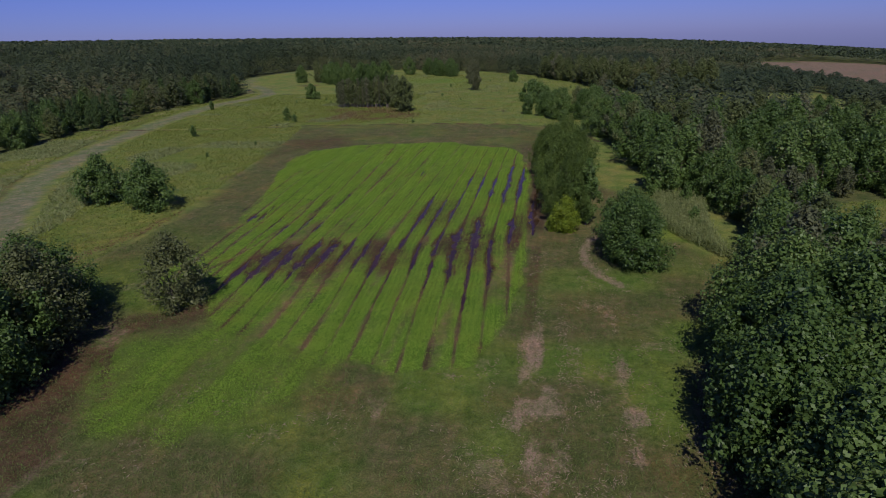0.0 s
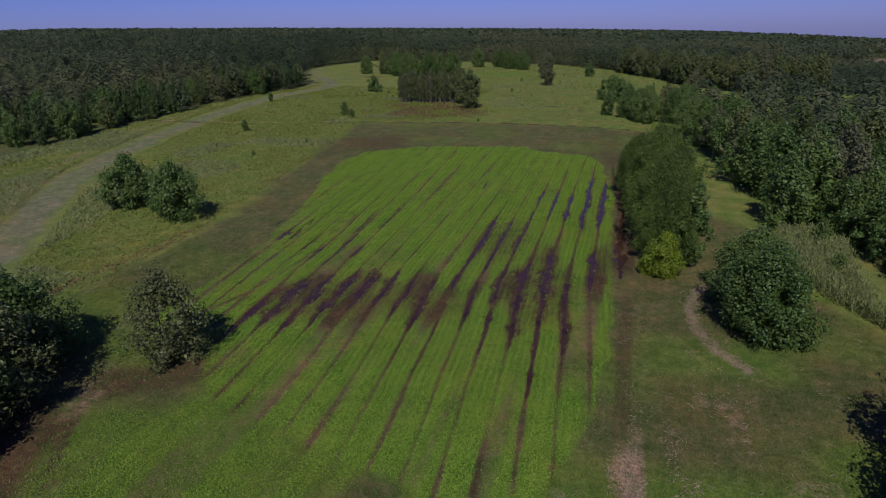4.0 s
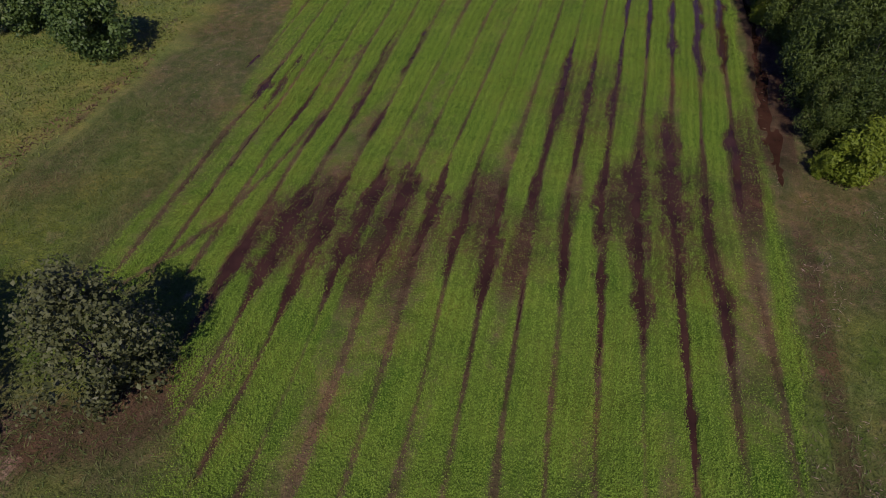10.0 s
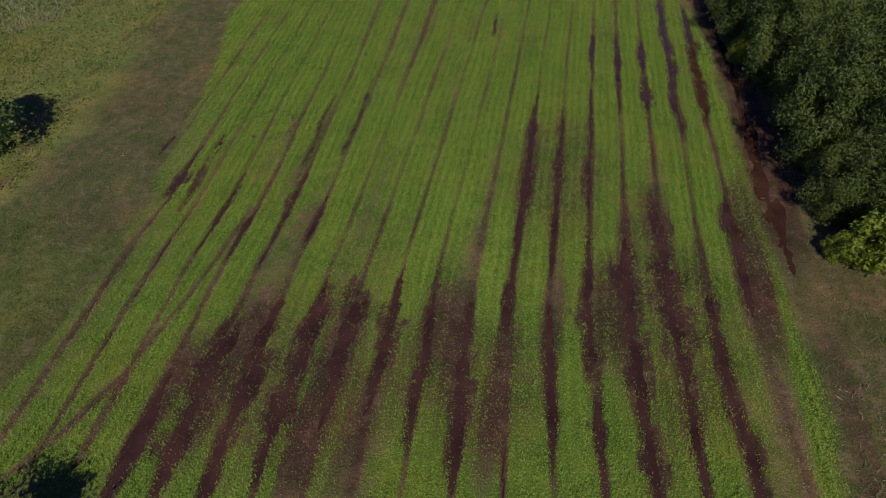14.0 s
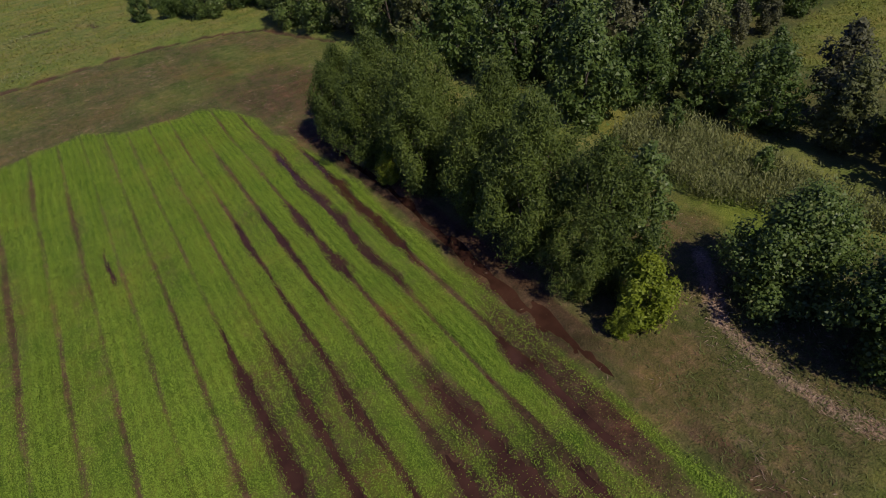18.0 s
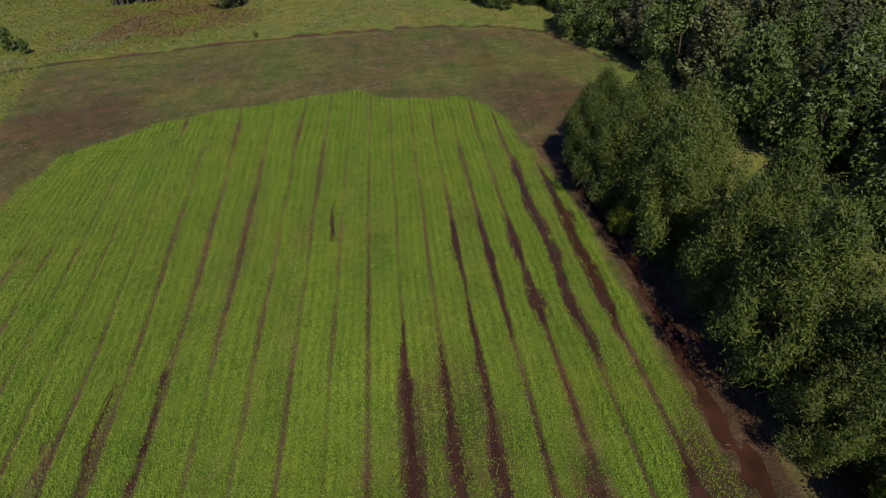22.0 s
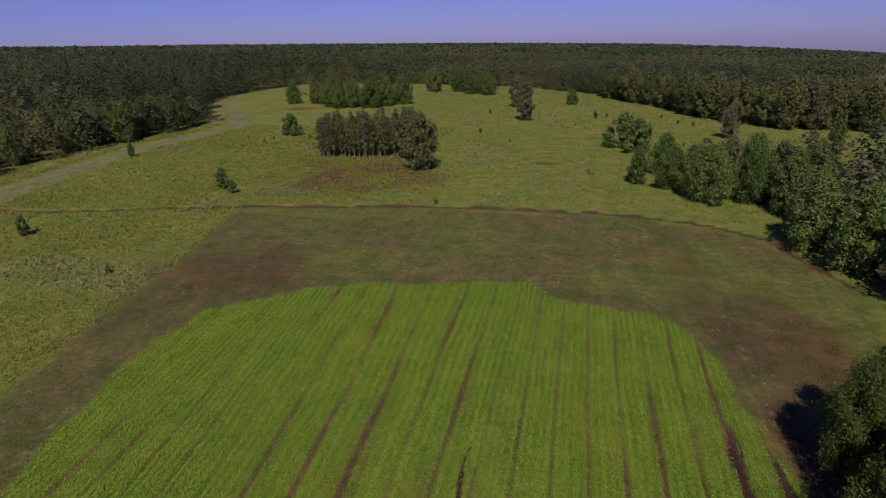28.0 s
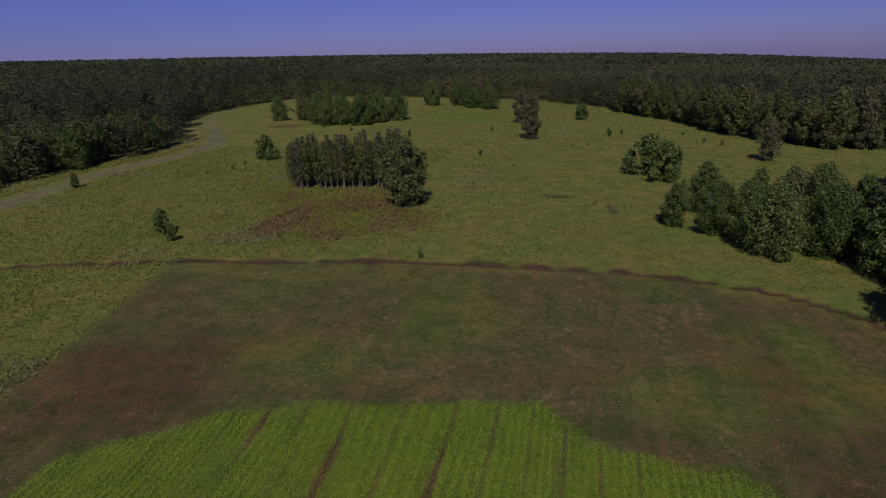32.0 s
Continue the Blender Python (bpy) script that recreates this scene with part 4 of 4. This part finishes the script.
spots = [(-2, 156.5, 0.62, 2), (2.5, 153.5, 0.75, 0), (2.5, 163, 0.8, 2), (6.3, 147, 0.95, 0), (4.8, 152, 0.8, 2), (11, 158, 0.85, 1), (12, 148, 0.9, 0), (16, 152, 0.9, 2), (20, 152, 0.9, 0), (7.5, 158, 0.8, 2), (15, 160, 0.9, 0), (21, 203, 0.9, 3),
         (13.5, 131, 1.05, 0), (15.5, 125, 1.1, 2), (16, 137, 1.0, 0), (17, 119, 1.0, 3), (15, 143, 0.95, 2), (18.3, 80.0, 0.9, 0), (23.5, 78.5, 0.95, 2), (25.5, 74, 0.9, 0), (26, 69.5, 0.95, 2), (26.3, 64.5, 0.9, 1), (26.3, 59.5, 1.0, 0), (25.0, 54.5, 1.0, 2), (23.0, 49.5, 1.0, 0), (28.5, 77, 1.0, 1), (30, 67, 1.0, 3), (30, 61.5, 1.0, 0), (29, 56, 1.0, 1), (22, 84.5, 1.0, 2), (19.5, 90, 1.0, 0), (17.5, 97, 1.0, 2), (17, 104, 1.0, 1), (17.5, 111, 1.05, 0), (34, 183, 0.8, 1)]
first = set()


def plant(k, x, y, turn, s):
    if k in first:
        again(kinds[k], x, y, turn, s)
    else:
        first.add(k)
        place(kinds[k], x, y, turn, s)


for x, y, s, k in spots:
    x, y = (x - 2.2, y - 1.6) if y > 115 else (x - 0.5, y + 0.8)
    plant({0: 5, 2: 6}.get(k, k) if y > 100 else k, x, y, x * 71 + y * 13, s * (0.88 if y > 138 else 0.8 if y > 113 else 0.74 if x > 21 and 48 < y < 82 else 1))
done = [(x - 2.2, y - 1.6) if y > 115 else (x - 0.5, y + 0.8) for x, y, _, _ in spots] + [(15.6, 26.4), (17.4, 33.0), (16.8, 20.5), (19.8, 39.5), (20.5, 27.5), (22.5, 34.5), (15.5, 14.5)]


def fill(x0, x1, y0, y1, gap, test, pick, lo, hi):
    """Trees on a jittered grid where the test allows."""
    for j in range(int((y1 - y0) / gap)):
        for i in range(int((x1 - x0) / gap)):
            x, y = x0 + (i + 0.5 * (j % 2)) * gap + rt.uniform(-0.4, 0.4) * gap, y0 + j * gap + rt.uniform(-0.4, 0.4) * gap
            if test(x, y) and all((x - a) ** 2 + (y - b) ** 2 > 9 for a, b in done):
                done.append((x, y))
                small = (0.62 if x > 17 and 118 < y < 165 else 0.62 if 27 < x < 48 and 50 < y < 82 else 1.0)
                plant(rt.choice(pick), x, y, rt.uniform(0, 360), rt.uniform(lo, hi) * small)


clearing = lambda x, y: (x - 50) ** 2 / 2.2 + (y - 70.5) ** 2 < 110
fill(14, 92, 14, 160, 5.5, lambda x, y: forest_cover(x, y) > 0.6 and not clearing(x, y) and x < 40 + y * 0.4, (0, 0, 1, 2, 3), 0.72, 1.05)
fill(-128, -104, 96, 215, 4.6, lambda x, y: forest_cover(x, y) > 0.6, (0, 1, 2, 4, 4), 0.7, 1.0)
fill(-118, -70, 246, 268, 5.5, lambda x, y: inside(x, y, [(-118, 262), (-112, 274), (-88, 266), (-68, 264), (-72, 258), (-88, 247), (-100, 250)]) > 0, (5, 6, 1), 0.8, 1.05)
fill(-86, -46, 296, 322, 5.5, lambda x, y: inside(x, y, [(-88, 318), (-84, 326), (-50, 308), (-46, 297), (-52, 296), (-68, 311)]) > 0, (5, 6), 0.8, 1.0)
fill(-8, 60, 212, 300, 5.6, lambda x, y: 0 < y - np.interp(x, BACK_X, BACK_Y) < 16, (1, 1, 3), 1.0, 1.3)


# ---- far woods, one mesh ----
def woods():
    r = np.random.default_rng(141)
    near = np.array(done)
    ps, hs, ws = [], [], []
    dist = 60.0
    while dist < 3600:
        gap = max(5.2, 0.0130 * dist)
        n = int(math.radians(106) * dist / gap)
        a = np.radians(-63) + np.arange(n) * gap / dist + r.uniform(-0.45, 0.45, n) * gap / dist
        dd = dist + r.uniform(-0.45, 0.45, n) * gap
        x, y = -14 + np.sin(a) * dd, 45 + np.cos(a) * dd
        ok = forest_cover(x, y) > 0.6
        if dist < 330:
            ok &= np.min(np.hypot(x[:, None] - near[None, :, 0], y[:, None] - near[None, :, 1]), 1) > 3.2
        ok &= (x < 330) | (r.uniform(size=n) < 0.6) | (y < 300)
        x, y = x[ok], y[ok]
        stand = vnoise(x, y, 70, 143)
        big = np.where(x < -90, 1.1, 1.0) * (1 + 0.5 * step(-x, 120, 155) * step(y, 520, 380)) * (0.78 + 0.36 * step(stand, 0.25, 0.75)) * np.where((inside(x, y, BARE) > -60) & (x > 50) & (x < 130) & (y < 350), 0.55, 1.0)
        ps.append(np.stack([x, y, height(x, y)], 1))
        hs.append((r.uniform(7.2, 9.8, len(x)) + 1.6 * r.uniform(size=len(x)) ** 8) * big)
        ws.append(np.full(len(x), max(6.6, gap * 1.25)) * r.uniform(0.75, 1.3, len(x)))
        dist += gap * (0.9 if dist < 900 else 1.8)
    p, h, w = np.concatenate(ps), np.concatenate(hs), np.concatenate(ws)
    away = np.hypot(p[:, 0] + 14, p[:, 1] - 60)
    k = np.where(away < 170, 340, np.where(away < 300, 280, np.where(away < 600, 100, 22)))
    low = np.where(away < 170, 0.0, np.where(away < 300, 0.4, 0.55))
    rim = (forest_cover(p[:, 0], p[:, 1] - 11) < 0.5) | (forest_cover(p[:, 0] + 11 * np.where(p[:, 0] < -60, 1, -1), p[:, 1]) < 0.5)
    rim &= away < 500
    low, k = np.where(rim, 0.0, low), np.where(rim, np.maximum(k * 3 // 2, 240), k)
    own = np.repeat(np.arange(len(p)), k)
    m = len(own)
    u = low[own] + (1 - low[own]) * r.beta(1.2, 1.1, m)
    conic = (r.uniform(size=len(p)) < 0.08)[own]
    prof = np.where(conic, (1.05 - u) ** 0.9, profile("round", u))
    ang = r.uniform(0, 2 * math.pi, m)
    rad = np.sqrt(r.uniform(0.25, 1, m)) * prof * w[own] / 2
    q = p[own] + np.stack([np.cos(ang) * rad, np.sin(ang) * rad, (0.04 + 0.96 * u) * h[own]], 1)
    face = unit(np.stack([np.cos(ang) * 0.75, np.sin(ang) * 0.75, np.full(m, 1.25)], 1) + r.normal(size=(m, 3)) * 0.32)
    d = unit(np.cross(face, r.normal(size=(m, 3))))
    size = np.clip(w[own] * 1.75 * np.sqrt((1 - low[own]) / k[own]), 0.35, 14) * r.uniform(0.6, 1.3, m)
    tone = 0.45 * r.uniform(size=len(p)) ** 1.5 + 0.65 * step(vnoise(p[:, 0], p[:, 1], 55, 145), 0.25, 0.75) + 0.3 * step(vnoise(p[:, 0], p[:, 1], 200, 146), 0.3, 0.7) - 0.1
    v, f = flake_arrays(q, d, size, size * 0.85, r, face)
    me = mesh_of("far_woods", v, f, M_WOODS)
    attr = me.attributes.new("tone", "FLOAT", "POINT")
    attr.data.foreach_set("value", np.repeat(tone[own], 3).astype(np.float32))
    return me


tagged(new("far_woods", woods()), "dark mixed woodland reaching to the horizon", "woods", "", "stuff")


# ---- farm on the horizon ----
def prism(w, l, h, roof):
    """A gabled block: walls and roof as two meshes' arrays."""
    v = [(-w / 2, -l / 2, 0), (w / 2, -l / 2, 0), (w / 2, l / 2, 0), (-w / 2, l / 2, 0), (-w / 2, -l / 2, h), (w / 2, -l / 2, h), (w / 2, l / 2, h), (-w / 2, l / 2, h), (0, -l / 2, h + roof), (0, l / 2, h + roof)]
    return v


def plain(name, colour, rough=0.8):
    m, n, l, p = material(name)
    co = n.new("ShaderNodeTexCoord").outputs["Object"]
    c = ramp(n, l, noise_node(n, l, 0.6, 4, 0.6, co), (0.3, tuple(v * 0.8 for v in colour)), (0.7, colour))
    l.new(c, p.inputs["Base Color"])
    p.inputs["Roughness"].default_value = rough
    return m


M_WHITE, M_TIN = plain("white_boards", (0.62, 0.61, 0.60)), plain("tin_roof", (0.45, 0.45, 0.47), 0.5)


def barn(x, y, w, l, h, turn, label):
    root = tagged(new("barn"), label, "building", "farm on the horizon")
    v = prism(w, l, h, w * 0.3)
    for name, faces, mat in (("wall", [(0, 1, 5, 4), (1, 2, 6, 5), (2, 3, 7, 6), (3, 0, 4, 7)], M_WHITE), ("gable", [(4, 5, 8), (6, 7, 9)], M_WHITE)):
        part(name, mesh_of(name, v, faces, mat), root)
    k = 1.06
    roof = [(-w / 2 * k, -l / 2 * k, h - 0.3), (0, -l / 2 * k, h + w * 0.3), (0, l / 2 * k, h + w * 0.3), (-w / 2 * k, l / 2 * k, h - 0.3), (w / 2 * k, -l / 2 * k, h - 0.3), (w / 2 * k, l / 2 * k, h - 0.3)]
    roof = roof + [(a, b, c + 0.35) for a, b, c in roof]
    part("roof", mesh_of("roof", roof, [(0, 1, 2, 3), (1, 4, 5, 2), (6, 9, 8, 7), (7, 8, 11, 10), (0, 3, 9, 6), (4, 10, 11, 5)], M_TIN), root)
    door = part("door", mesh_of("door", [(-2.5, -l / 2 - 0.1, 0), (2.5, -l / 2 - 0.1, 0), (2.5, -l / 2 - 0.1, h * 0.7), (-2.5, -l / 2 - 0.1, h * 0.7)], [(0, 1, 2, 3)], M_TIN), root)
    root.matrix_basis = pose(x, y, float(height(x, y)), 0, 0, turn)


barn(628, 1361, 9, 14, 4.5, 30, "white farm barn with a tin roof far across the fields")
barn(672, 1350, 7, 10, 3.5, 75, "small white farm shed far across the fields")
barn(610, 1700, 10, 16, 5, 10, "pale farm building beyond the tree belt")


# ---- small fair-weather cloud ----
def cloud():
    r = np.random.default_rng(171)
    bm = bmesh.new()
    for i in range(16):
        m = Matrix.Translation((r.normal() * 26, r.normal() * 8, r.normal() * 5)) @ Matrix.Diagonal((r.uniform(14, 28), r.uniform(8, 14), r.uniform(5, 10), 1))
        bmesh.ops.create_icosphere(bm, subdivisions=3, radius=1, matrix=m)
    for v in bm.verts:
        v.co += v.normal * 4 * (noise.noise(v.co * 0.09) + 0.5 * noise.noise(v.co * 0.25))
    me = bpy.data.meshes.new("cloud")
    bm.to_mesh(me)
    bm.free()
    m, n, l, p = material("cloud")
    mix, clear = n.new("ShaderNodeMixShader"), n.new("ShaderNodeBsdfTransparent")
    mix.inputs["Fac"].default_value = 0.88
    p.inputs["Base Color"].default_value, p.inputs["Roughness"].default_value = (0.9, 0.9, 0.92, 1), 1.0
    l.new(p.outputs["BSDF"], mix.inputs[1])
    l.new(clear.outputs["BSDF"], mix.inputs[2])
    l.new(mix.outputs["Shader"], n["Material Output"].inputs["Surface"])
    me.materials.append(m)
    for f in me.polygons:
        f.use_smooth = True
    return me


puff = tagged(new("cloud", cloud()), "small thin white cloud in a clear sky", "cloud", "", "structure")
puff.location = (-1474, 2185, 388)
puff.visible_shadow = False
